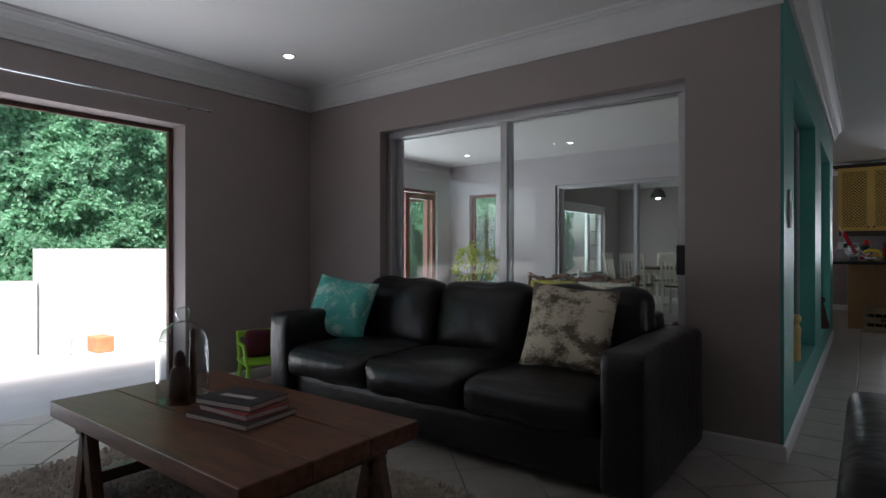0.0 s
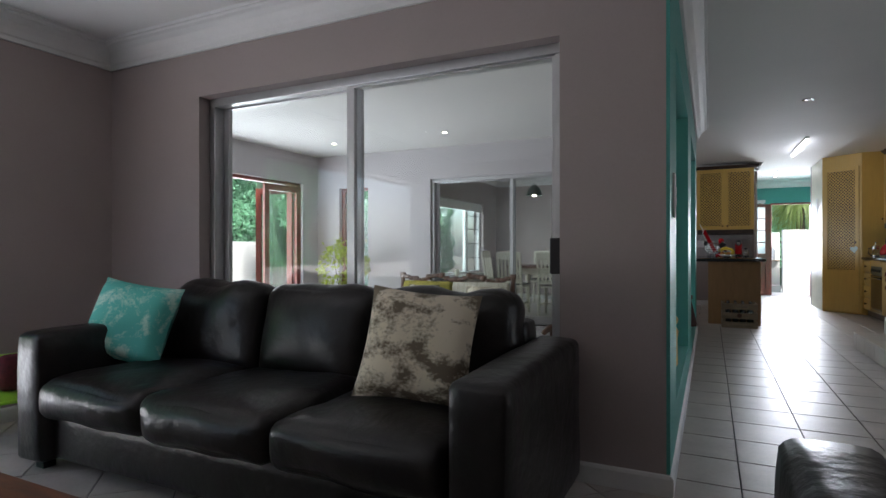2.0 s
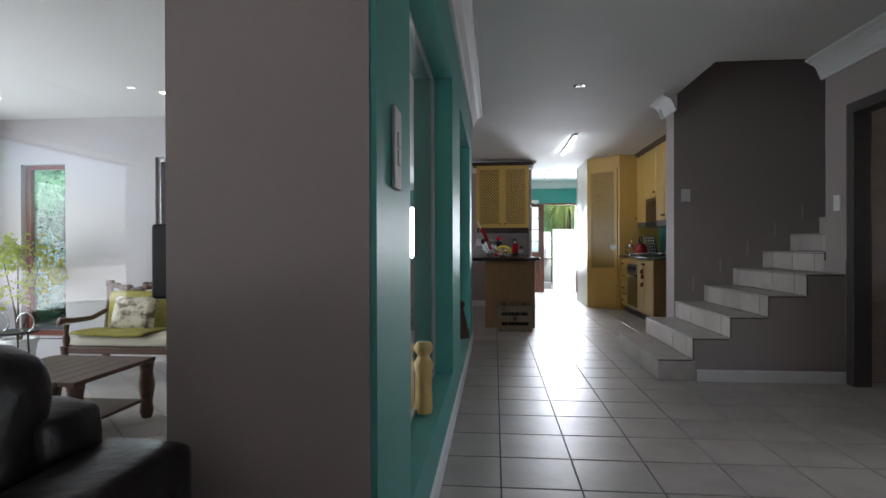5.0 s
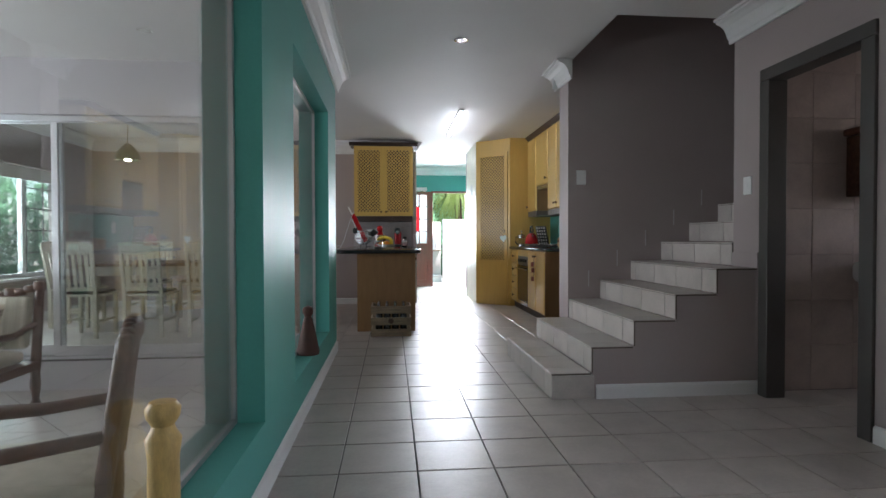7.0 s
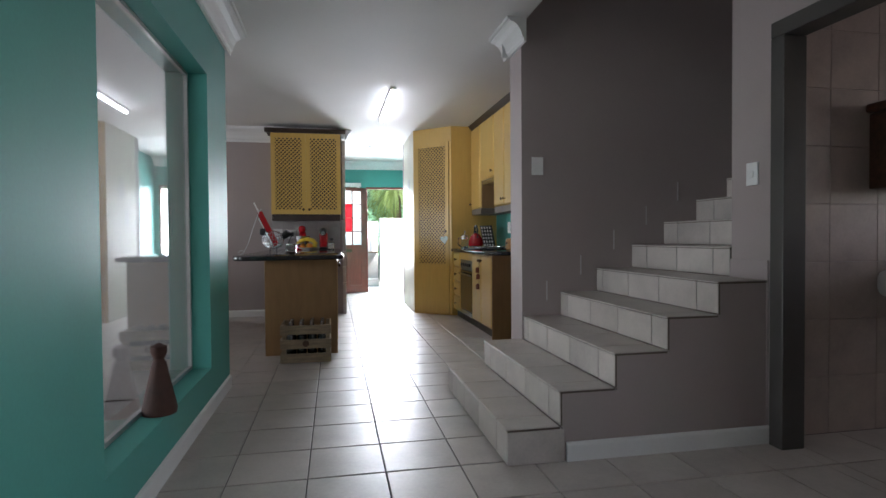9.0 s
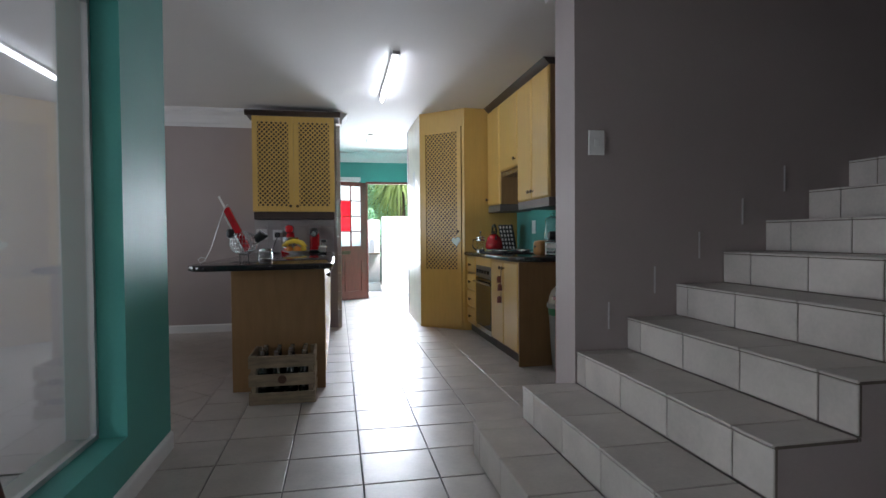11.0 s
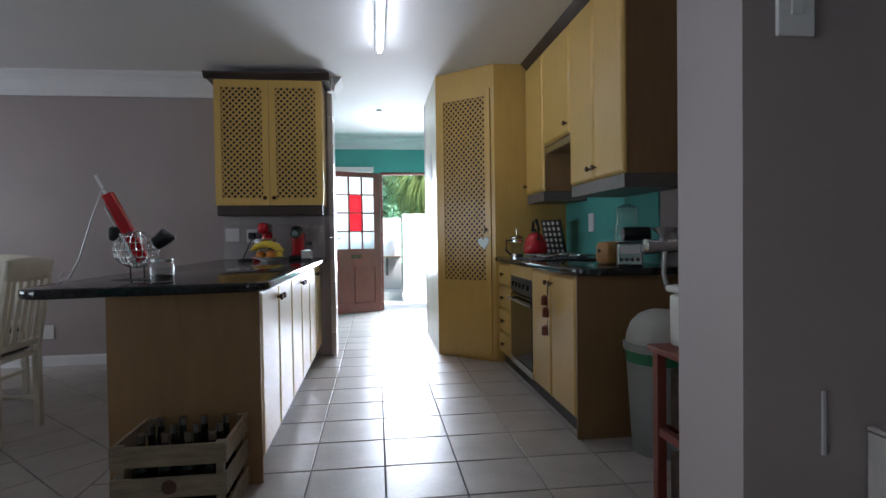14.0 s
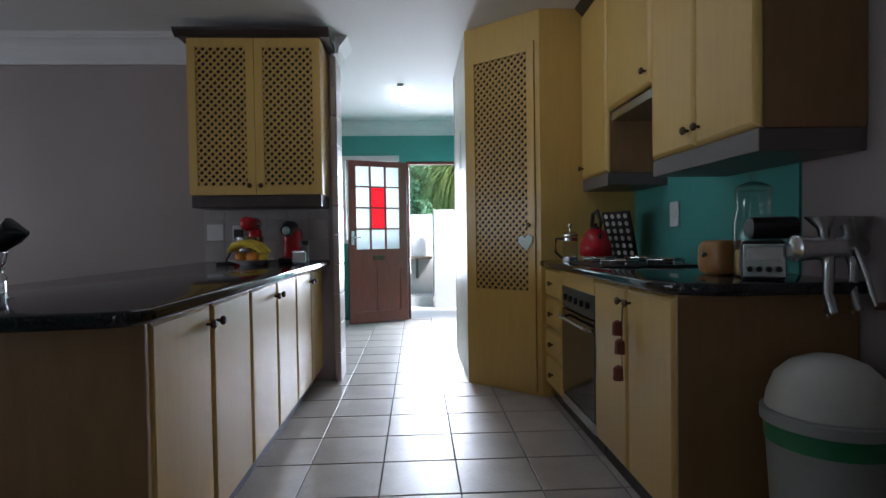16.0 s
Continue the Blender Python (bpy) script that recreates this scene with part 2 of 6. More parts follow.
def tube(bm, pts, rad, n=10, caps=True):
    """A round bar through the points; rad is one radius or one for each."""
    pts = [Vector(p) for p in pts]
    rad = rad if isinstance(rad, (list, tuple)) else [rad] * len(pts)
    rings = []
    for i, p in enumerate(pts):
        d = (pts[min(i + 1, len(pts) - 1)] - pts[max(i - 1, 0)]).normalized()
        q = d.to_track_quat("Z", "Y")
        rings.append([bm.verts.new(p + q @ Vector((math.cos(a) * rad[i], math.sin(a) * rad[i], 0))) for a in (2 * math.pi * k / n for k in range(n))])
    for a, b in zip(rings, rings[1:]):
        for k in range(n):
            bm.faces.new((a[k], a[(k + 1) % n], b[(k + 1) % n], b[k]))
    if caps:
        bm.faces.new(rings[0][::-1])
        bm.faces.new(rings[-1])
    return bm


def lathe(bm, prof, c=(0, 0, 0), n=20, m=None):
    """A turned shape about z: rows of (radius, height)."""
    rings = []
    made = []
    for r, z in prof:
        ring = [bm.verts.new((c[0] + math.cos(2 * math.pi * k / n) * max(r, 1e-4), c[1] + math.sin(2 * math.pi * k / n) * max(r, 1e-4), c[2] + z)) for k in range(n)]
        rings.append(ring)
        made += ring
    for a, b in zip(rings, rings[1:]):
        for k in range(n):
            bm.faces.new((a[k], a[(k + 1) % n], b[(k + 1) % n], b[k]))
    bm.faces.new(rings[0][::-1])
    bm.faces.new(rings[-1])
    if m is not None:
        bmesh.ops.transform(bm, matrix=m, verts=made)
    return bm


def soft(bm, lo, hi, r, n=8, puff=(0, 0, 0), m=None, wob=0.0):
    """A rounded, padded block."""
    lo, hi = Vector(lo), Vector(hi)
    c, h = (lo + hi) / 2, (hi - lo) / 2
    r = min(r, *(h * 0.98))
    seen = {}

    def vert(u):
        key = tuple(round(a, 4) for a in u)
        if key not in seen:
            p = Vector([u[i] * h[i] for i in range(3)])
            core = Vector([max(-h[i] + r, min(h[i] - r, p[i])) for i in range(3)])
            d = p - core
            p = core + d.normalized() * r if d.length > 1e-9 else p
            for i in range(3):
                j, k = (i + 1) % 3, (i + 2) % 3
                p[i] += u[i] * puff[i] * (1 - u[j] ** 2) * (1 - u[k] ** 2)
            if wob:
                p += Vector(noise.noise_vector((p + c) * 5)) * wob
            seen[key] = bm.verts.new(p + c)
        return seen[key]

    g = [math.sin((2 * i / n - 1) * math.pi / 2) for i in range(n + 1)]
    for ax in range(3):
        for s in (-1, 1):
            for i in range(n):
                for j in range(n):
                    q = []
                    for a, b in ((i, j), (i + 1, j), (i + 1, j + 1), (i, j + 1)):
                        u = [0, 0, 0]
                        u[ax], u[(ax + 1) % 3], u[(ax + 2) % 3] = s, g[a], g[b]
                        q.append(vert(u))
                    bm.faces.new(q if s > 0 else q[::-1])
    if m is not None:
        bmesh.ops.transform(bm, matrix=m, verts=list(seen.values()))
    return bm


def pillow(bm, w, h, d, m, n=14):
    """A scatter cushion with pointed corners, in the xz plane."""
    for s in (-1, 1):
        rows = []
        for i in range(n + 1):
            row = []
            for j in range(n + 1):
                u, v = 2 * i / n - 1, 2 * j / n - 1
                t = ((1 - u ** 4) * (1 - v ** 4)) ** 0.55
                pinch = 1 - 0.07 * (1 - abs(v) ** 2) * abs(u) ** 6
                pin2 = 1 - 0.07 * (1 - abs(u) ** 2) * abs(v) ** 6
                p = Vector((u * w / 2 * pinch, s * d / 2 * t, v * h / 2 * pin2))
                p.y += 0.012 * noise.noise(Vector((u * 2, v * 2, s))) * t
                row.append(bm.verts.new(m @ p))
            rows.append(row)
        for i in range(n):
            for j in range(n):
                q = (rows[i][j], rows[i + 1][j], rows[i + 1][j + 1], rows[i][j + 1])
                bm.faces.new(q if s < 0 else q[::-1])
    bmesh.ops.remove_doubles(bm, verts=bm.verts[:], dist=1e-4)
    return bm


def mesh(bm, name, material, smooth=False):
    bmesh.ops.recalc_face_normals(bm, faces=bm.faces[:])
    me = bpy.data.meshes.new(name)
    bm.to_mesh(me)
    bm.free()
    me.materials.append(material)
    if smooth:
        me.polygons.foreach_set("use_smooth", [True] * len(me.polygons))
        me.set_sharp_from_angle(angle=radians(42))
    return me


def part(name, bm, material, parent, label="", smooth=False, m=None):
    o = new(name, mesh(bm, name, material, smooth))
    o.parent = parent
    if m is not None:
        o.matrix_basis = m
    return tagged(o, label)


def thing(name, m, label, category, group="", kind=""):
    o = new(name)
    o.empty_display_size = 0.1
    o.matrix_world = m
    return tagged(o, label, category, group, kind)


def solo(name, bm, material, label, category, m=None, group="", kind="", smooth=False):
    o = new(name, mesh(bm, name, material, smooth))
    if m is not None:
        o.matrix_world = m
    return tagged(o, label, category, group, kind)


def shell(name, bm, material, label, category="wall", smooth=False):
    return solo(name, bm, material, label, category, kind="structure", smooth=smooth)


def wall_bm(axis, t0, t1, a0, a1, z0, z1, holes=(), bm=None):
    """A wall t0..t1 thick across the axis, a0..a1 long, with openings (a0, a1, z0, z1)."""
    bm = bm or bmesh.new()
    A = sorted({a0, a1, *[h for o in holes for h in o[:2] if a0 < h < a1]})
    Z = sorted({z0, z1, *[h for o in holes for h in o[2:] if z0 < h < z1]})

    def solid(i, j):
        if not (0 <= i < len(A) - 1 and 0 <= j < len(Z) - 1):
            return False
        a, z = (A[i] + A[i + 1]) / 2, (Z[j] + Z[j + 1]) / 2
        return not any(o[0] < a < o[1] and o[2] < z < o[3] for o in holes)

    def pt(t, a, z):
        return (t, a, z) if axis == "x" else (a, t, z)

    def quad(*p):
        bm.faces.new([bm.verts.new(pt(*q)) for q in p])

    for i in range(len(A) - 1):
        for j in range(len(Z) - 1):
            if not solid(i, j):
                continue
            a, b, c, d = A[i], A[i + 1], Z[j], Z[j + 1]
            for t in (t0, t1):
                quad((t, a, c), (t, b, c), (t, b, d), (t, a, d))
            for k, s in ((i - 1, a), (i + 1, b)):
                if not solid(k, j):
                    quad((t0, s, c), (t1, s, c), (t1, s, d), (t0, s, d))
            for k, s in ((j - 1, c), (j + 1, d)):
                if not solid(i, k):
                    quad((t0, a, s), (t1, a, s), (t1, b, s), (t0, b, s))
    bmesh.ops.remove_doubles(bm, verts=bm.verts[:], dist=1e-5)
    return bm


def sweep(bm, prof, p0, p1, out):
    """A moulding from p0 to p1; prof rows are (out from the wall, up)."""
    p0, p1, out = Vector(p0), Vector(p1), Vector(out)
    r = [[bm.verts.new(p + out * a + Vector((0, 0, b))) for a, b in prof] for p in (p0, p1)]
    k = len(prof)
    for i in range(k):
        bm.faces.new((r[0][i], r[0][(i + 1) % k], r[1][(i + 1) % k], r[1][i]))
    bm.faces.new(r[0][::-1])
    bm.faces.new(r[1])
    return bm


CORNICE = [(0, 0), (0, -0.165), (0.018, -0.165), (0.02, -0.14), (0.03, -0.13), (0.04, -0.095), (0.06, -0.06), (0.09, -0.038), (0.115, -0.03), (0.12, -0.018), (0.135, -0.018), (0.137, 0)]
SKIRT = [(0, 0), (0.014, 0), (0.014, 0.075), (0.009, 0.085), (0, 0.09)]
CZ, LZ = 2.56, 2.48

# ---- floor, ceilings, walls ----
SUNK = -0.25
floor_bm = bmesh.new()
for lo, hi in (((-4.27, -2.7, -0.45), (4.9, 3.25, -0.008)), ((-6.25, 3.25, -0.45), (-0.56, 3.45, -0.008)), ((-0.56, 3.25, -0.45), (4.9, 15.25, -0.008)), ((-6.25, 8.1, -0.45), (-0.56, 15.25, -0.008)), ((-6.25, 3.45, -0.45), (-0.56, 8.1, SUNK - 0.008))):
    box(floor_bm, lo, hi)
floor = shell("floor", floor_bm, GROUT, "beige ceramic floor tiles with dark grout lines", "floor")
cb = bmesh.new()
for lo, hi in (((-4.3, -2.7, LZ), (2.8, 3.25, CZ + 0.15)), ((-6.3, 3.25, CZ), (1.73, 15.3, CZ + 0.15)), ((1.73, 3.25, CZ), (4.9, 6.82, CZ + 0.15)), ((1.73, 7.86, CZ), (4.9, 15.3, CZ + 0.15))):
    box(cb, lo, hi)
shell("ceiling", cb, CEIL, "smooth white painted ceiling", "ceiling")
shell("stairwell_ceiling", B((1.6, 6.6, 5.0), (4.95, 8.1, 5.1)), CEIL, "white ceiling high above the stairs", "ceiling")

shell("wall_sofa", wall_bm("y", 3.25, 3.45, -4.27, -0.345, 0, LZ + 0.1, [(-3.14, -0.8, -1, 2.03)]), GREY, "matt mauve-grey wall with a sliding door opening")
shell("wall_patio", wall_bm("x", -4.27, -4.02, -2.7, 3.25, 0, LZ, [(-1.3, 2.09, -1, 2.0)]), GREY, "matt mauve-grey wall with a wide patio opening")
shell("wall_living_rear", wall_bm("y", -2.7, -2.5, -4.02, 2.58, 0, LZ), GREY, "plain mauve-grey wall behind the lounge")
shell("wall_hall", wall_bm("x", 2.58, 2.68, -2.7, 6.82, 0, CZ, [(5.72, 6.47, -1, 2.06), (3.4, 4.8, 0.4, 2.05)]), GREY, "mauve-grey hall wall with a doorway and an added, unseen window hole")
shell("wall_teal", wall_bm("x", -0.45, -0.33, 3.45, 8.29, 0, CZ, [(3.72, 5.4, 0.29, 2.06), (6.1, 7.7, 0.27, 2.06)], wall_bm("x", -0.345, -0.33, 3.252, 3.45, 0, CZ)), TEAL, "teal satin wall with two glazed niches")
shell("wall_teal_back", wall_bm("x", -0.56, -0.452, 3.45, 8.29, 0, CZ, [(3.72, 5.4, 0.29, 2.06), (6.1, 7.7, 0.27, 2.06)]), GREY, "grey wall round the two glazed niches")
shell("wall_sunroom_far", wall_bm("y", 8.1, 8.29, -6.25, -0.56, 0, CZ, [(-3.95, -1.43, -1, 2.09), (-5.62, -5.06, 0.02, 2.03)]), PALE, "pale grey wall with a sliding door and narrow window")
shell("wall_sunroom_left", wall_bm("x", -6.25, -6.05, 3.45, 8.1, SUNK - 0.004, CZ, [(4.3, 7.72, -0.06, 2.09)]), PALE, "pale grey wall with a wide folding door opening")
shell("wall_sunroom_near", wall_bm("y", 3.25, 3.45, -6.25, -4.27, 0, CZ), PALE, "pale grey wall")
shell("wall_dining_left", wall_bm("x", -4.55, -4.35, 8.29, 12.2, 0, CZ, [(9.05, 11.25, 0.56, 1.95)]), GREY, "grey dining wall with a window")
shell("wall_dining_far", wall_bm("y", 12.0, 12.2, -4.35, 0.53, 0, CZ), GREY, "mauve-grey dining wall")
shell("wall_laundry_left", wall_bm("x", -1.0, -0.8, 12.2, 15.05, 0, CZ), TEAL, "teal painted wall")
shell("wall_back", wall_bm("y", 15.05, 15.25, -1.0, 2.8, 0, CZ, [(1.03, 1.83, -1, 2.06), (-0.5, 0.92, 1.0, 2.12)]), TEAL, "teal painted wall with a back door and window")
shell("wall_laundry_right", wall_bm("x", 1.9, 2.1, 12.9, 15.05, 0, CZ), TEAL, "teal painted wall")
shell("wall_kitchen_right", wall_bm("x", 2.62, 2.8, 8.1, 12.9, 0, CZ), GREY, "mauve-grey kitchen wall")
shell("wall_pantry_back", wall_bm("y", 12.9, 13.05, 1.52, 2.8, 0, CZ), GREY, "plain grey wall")
shell("wall_stairs", wall_bm("y", 7.85, 8.1, 1.72, 4.9, 0, 5.0), GREY, "dark mauve-grey wall beside the stairs")
shell("wall_stairs_near", wall_bm("y", 6.62, 6.82, 2.68, 4.9, 0, 5.0, (), wall_bm("y", 6.62, 6.82, 1.6, 2.68, CZ + 0.15, 5.0)), GREY, "mauve-grey stairwell wall")
# the hole is invented, for the bathroom fill lamp
shell("wall_stairs_end", wall_bm("x", 4.9, 5.05, 4.6, 8.1, 0, 5.0, [(5.35, 6.15, 1.2, 2.0)], wall_bm("x", 1.6, 1.73, 6.82, 7.85, CZ + 0.15, 5.0)), GREY, "mauve-grey stairwell end wall")
shell("wall_bathroom_near", wall_bm("y", 4.95, 5.1, 2.68, 4.9, 0, CZ), WCTILE, "brown tiled bathroom wall")

# two slabs out of view, added to stop direct sun at the +x openings
shell("sun_block_slab", box(B((2.69, 1.6, 2.3), (4.89, 4.94, 2.42)), (5.06, 4.6, 2.1), (6.6, 8.1, 2.22)), CEIL, "unseen white slabs added to keep sun out of the side openings", "eaves")
pb3 = box(B((-6.05, 3.45, SUNK), (-0.572, 3.46, -0.009)), (-0.572, 3.46, SUNK), (-0.56, 8.09, -0.009))
shell("wall_sunroom_plinth", box(pb3, (-6.05, 8.09, SUNK), (-0.572, 8.1, -0.009)), PALE, "pale grey low wall face round the sunken floor")
cn = bmesh.new()
for p0, p1, out, z in (((-4.02, 3.25), (-0.33, 3.25), (0, -1, 0), LZ), ((-4.02, -2.5), (-4.02, 3.25), (1, 0, 0), LZ)):
    sweep(cn, CORNICE, (*p0, z), (*p1, z), out)
for p0, p1, out in (((-0.33, 3.25), (-0.33, 8.41), (1, 0, 0)), ((2.58, 3.3), (2.58, 6.86), (-1, 0, 0)), ((-0.8, 15.05), (1.9, 15.05), (0, -1, 0)), ((-0.42, 8.29), (-3.0, 8.29), (0, 1, 0)), ((1.72, 7.74), (1.72, 8.2), (-1, 0, 0)), ((1.66, 8.1), (2.6, 8.1), (0, 1, 0)), ((-4.35, 8.3), (-4.35, 12), (1, 0, 0))):
    sweep(cn, CORNICE, (*p0, CZ), (*p1, CZ), out)
sweep(cn, [(a * 1.1, b * 1.16) for a, b in CORNICE], (-4.35, 12, CZ), (0.42, 12, CZ), (0, -1, 0))
shell("cornice_trim", cn, WHITE, "white stepped plaster cornice", "cornice")
sk = bmesh.new()
for p0, p1, out in (((-4.02, 3.25), (-3.16, 3.25), (0, -1, 0)), ((-0.8, 3.25), (-0.33, 3.25), (0, -1, 0)), ((-0.33, 3.236), (-0.33, 8.29), (1, 0, 0)), ((1.48, 6.55), (2.58, 6.55), (0, -1, 0)), ((2.58, 3.0), (2.58, 5.66), (-1, 0, 0)), ((-4.35, 12), (-0.21, 12), (0, -1, 0)), ((-4.02, 2.1), (-4.02, 3.25), (1, 0, 0)), ((-0.33, 8.29), (-1.4, 8.29), (0, 1, 0)), ((-4.35, 8.3), (-4.35, 12), (1, 0, 0))):
    sweep(sk, SKIRT, (*p0, 0), (*p1, 0), out)
shell("baseboard", sk, WHITE, "low white painted skirting board", "baseboard")

# ---- stairs ----
RISE, XS = 0.166, (1.19, 1.45, 1.73, 2.01, 2.29, 2.57, 2.83, 3.1, 3.36, 3.62, 3.88)
JOINT = mat("brown_stair_grout", (0.13, 0.10, 0.08), 0.85, var=0.2, scale=20)
stairs = thing("staircase", pose(1.19, 6.55, 0), "tiled staircase with grey plastered side", "staircase", kind="structure")
for i, x in enumerate(XS[:-1]):
    y1 = 7.88 if i < 2 else 7.85
    y0 = 6.55 if XS[i] < 2.5 else 6.82
    z = RISE * (i + 1)
    x1 = XS[i + 1] if i < 9 else 4.9
    part("step_core", B((x - 1.178, y0 - 6.546, 0), (x1 - 1.178, y1 - 6.554, z - 0.014)), TILE if i < 1 else GREY, stairs)
    part("riser_bed", B((x - 1.186, y0 - 6.5475, z - RISE + 0.001), (x - 1.1785, y1 - 6.5525, z - 0.013)), JOINT, stairs)
    part("tread_bed", B((x - 1.186, y0 - 6.5475, z - 0.0135), (x1 - 1.19, y1 - 6.5525, z - 0.004)), JOINT, stairs)
    lead = 0.14 if i % 2 else 0.17
    cuts = [y0] + [y0 + lead + 0.345 * k for k in range(5) if y0 + lead + 0.345 * k < y1 - 0.04] + [y1]
    for a, b in zip(cuts, cuts[1:]):
        a, b = a - 6.55, b - 6.55
        part("tread_tile", B((x - 1.194, a + 0.003, z - 0.0095), (x1 - 1.19 - 0.002, b - 0.003, z), 0.003, seg=1), TILE, stairs)
        part("riser_tile", B((x - 1.191, a + 0.003, z - RISE + 0.004), (x - 1.183, b - 0.003, z - 0.0135), 0.002, seg=1), TILE, stairs)
part("side_tile", B((0.0, -0.008, 0.002), (0.278, 0.002, RISE - 0.013), 0.002, seg=1), TILE, stairs)
part("end_ledge", B((2.57 - 1.19, 0.0, 0), (1.39, 0.27, 0.93)), GREY, stairs)

# ---- doors and windows ----
def pane(name, bm, parent, material=None, label=""):
    o = part(name, bm, material or GLASS, parent, label)
    o.visible_shadow = False
    return o


def slider(name, x0, x1, xm, y, top, label, handle):
    """An aluminium sliding door in a wall across y, with its mullion at xm."""
    d = thing(name, pose(x0, y, 0), label, "sliding door", kind="structure")
    w, m = x1 - x0, xm - x0
    part("head_frame", B((0, -0.05, top - 0.05), (w, 0.07, top), 0.003), ALU, d)
    part("sill_track", B((0.002, -0.05, 0.0), (w - 0.002, 0.07, 0.025), 0.003), ALU, d)
    part("side_frame", B((0, -0.05, 0.026), (0.045, 0.07, top - 0.051), 0.003), ALU, d)
    part("side_frame", B((w - 0.045, -0.05, 0.026), (w, 0.07, top - 0.051), 0.003), ALU, d)
    for a, b, off in ((0.046, m + 0.03, 0.025), (m - 0.03, w - 0.046, -0.03)):
        s = part("sash", wall_bm("y", off, off + 0.03, a, b, 0.027, top - 0.052, [(a + (0.045 if off > 0 else 0.05), b - (0.05 if off > 0 else 0.016), 0.11, top - 0.06)]), ALU, d)
        pane("pane", B((a + 0.04, off + 0.012, 0.105), (b - 0.012, off + 0.018, top - 0.056)), s)
    if handle:
        part("handle", B((w - 0.058, -0.1, 0.93), (w - 0.004, -0.0505, 1.1), 0.006), BLACK, d, "black pull handle")
    return d


slider("door_1", -3.14, -0.8, -2.03, 3.385, 2.03, "aluminium framed glass sliding door, closed behind the sofa", True)
slider("door_2", -3.95, -1.43, -2.69, 8.19, 2.09, "aluminium framed glass sliding door to the dining room", False)
for i, (a, b, z0) in enumerate(((3.72, 5.4, 0.29), (6.1, 7.7, 0.27))):
    w = thing("window_%d" % (i + 1), pose(-0.45, a, z0), "fixed glass pane set deep in a teal niche", "window", kind="structure")
    part("glazing_bead", wall_bm("x", -0.012, 0.012, 0.002, b - a - 0.002, 0.002, 2.058 - z0, [(0.022, b - a - 0.022, 0.022, 2.038 - z0)]), ALU, w)
    pane("pane", B((-0.003, 0.02, 0.02), (0.003, b - a - 0.02, 2.04 - z0)), w)

# patio frame of the lounge
pf = thing("door_3", pose(-4.24, 2.09, 0), "dark red-brown timber patio door frame, open", "patio door", kind="structure")
part("door_jamb", B((0, -0.035, 0), (0.04, -0.002, 1.965), 0.004), DARKWOOD, pf)
part("door_head", B((0, -3.38, 1.966), (0.04, -0.002, 1.998), 0.004), DARKWOOD, pf)
rod = thing("curtain_rod", pose(-3.95, 2.23, 2.12), "thin brushed steel curtain rod above the patio opening", "curtain rod")
part("rod", tube(bmesh.new(), [(0, 0, 0), (0, -3.8, 0)], 0.008), STEEL, rod)
part("finial", tube(bmesh.new(), [(0, 0, 0), (0, 0.02, 0)], 0.012), STEEL, rod)
for y in (-0.12, -2.2):
    part("bracket", tube(bmesh.new(), [(0, y, 0), (-0.068, y, 0)], 0.007), STEEL, rod)


def leaf_door(name, m, w, h, label, sub=True):
    d = thing(name, m, label, "door", kind="structure")
    part("leaf_frame", wall_bm("y", -0.02, 0.02, 0, w, 0.01, h, [(0.09, w - 0.09, 0.22, h - 0.1)]), REDWOOD, d)
    pane("pane", B((0.085, -0.003, 0.215), (w - 0.085, 0.003, h - 0.095)), d)
    return d


leaf_door("door_4", pose(-6.12, 6.93, 0, 0, 0, 86), 0.74, 2.03, "red-brown glazed folding door leaf")
leaf_door("door_5", pose(-6.2, 7.64, 0, 0, 0, 190), 0.66, 2.03, "red-brown glazed folding door leaf, folded outwards")
sf = thing("door_6", pose(-6.15, 4.3, 0), "red-brown timber frame of the folding doors", "door frame", kind="structure")
part("door_head", B((-0.05, 0.002, 2.04), (0.05, 3.418, 2.088), 0.004), REDWOOD, sf)
part("door_jamb", B((-0.05, 3.37, 0), (0.05, 3.418, 2.039), 0.004), REDWOOD, sf)
part("door_jamb", B((-0.05, 0.002, 0), (0.05, 0.05, 2.039), 0.004), REDWOOD, sf)
w2 = thing("window_3", pose(-5.62, 8.2, 0.02), "tall narrow red-brown timber window", "window", kind="structure")
part("window_frame", wall_bm("y", -0.03, 0.03, 0.002, 0.558, 0.0, 2.008, [(0.06, 0.53, 0.06, 1.96)]), REDWOOD, w2)
pane("pane", B((0.055, -0.003, 0.055), (0.535, 0.003, 1.965)), w2)

w3 = thing("window_4", pose(-4.45, 9.05, 0.56), "white window with burglar bars and a raised roller blind", "window", kind="structure")
part("window_frame", wall_bm("x", -0.03, 0.03, 0.002, 2.198, 0.002, 1.388, [(0.05, 1.45, 0.05, 1.34), (1.5, 2.15, 0.05, 1.34)]), WHITE, w3)
pane("pane", B((-0.003, 0.045, 0.045), (0.003, 2.155, 1.345)), w3)
for z in (0.3, 0.58, 0.86, 1.12):
    part("burglar_bar", B((0.034, 1.46, z), (0.044, 2.14, z + 0.014)), DARKFRAME, w3)
for y in (1.48, 1.82):
    part("burglar_bar", B((0.046, y, 0.05), (0.056, y + 0.014, 1.34)), DARKFRAME, w3)
part("roller_blind", B((0.06, 0.02, 1.22), (0.068, 2.18, 1.38)), LINEN, w3, "white roller blind, raised")
part("window_sill", B((0.035, -0.03, -0.03), (0.16, 2.23, 0.0), 0.004), WHITE, w3)

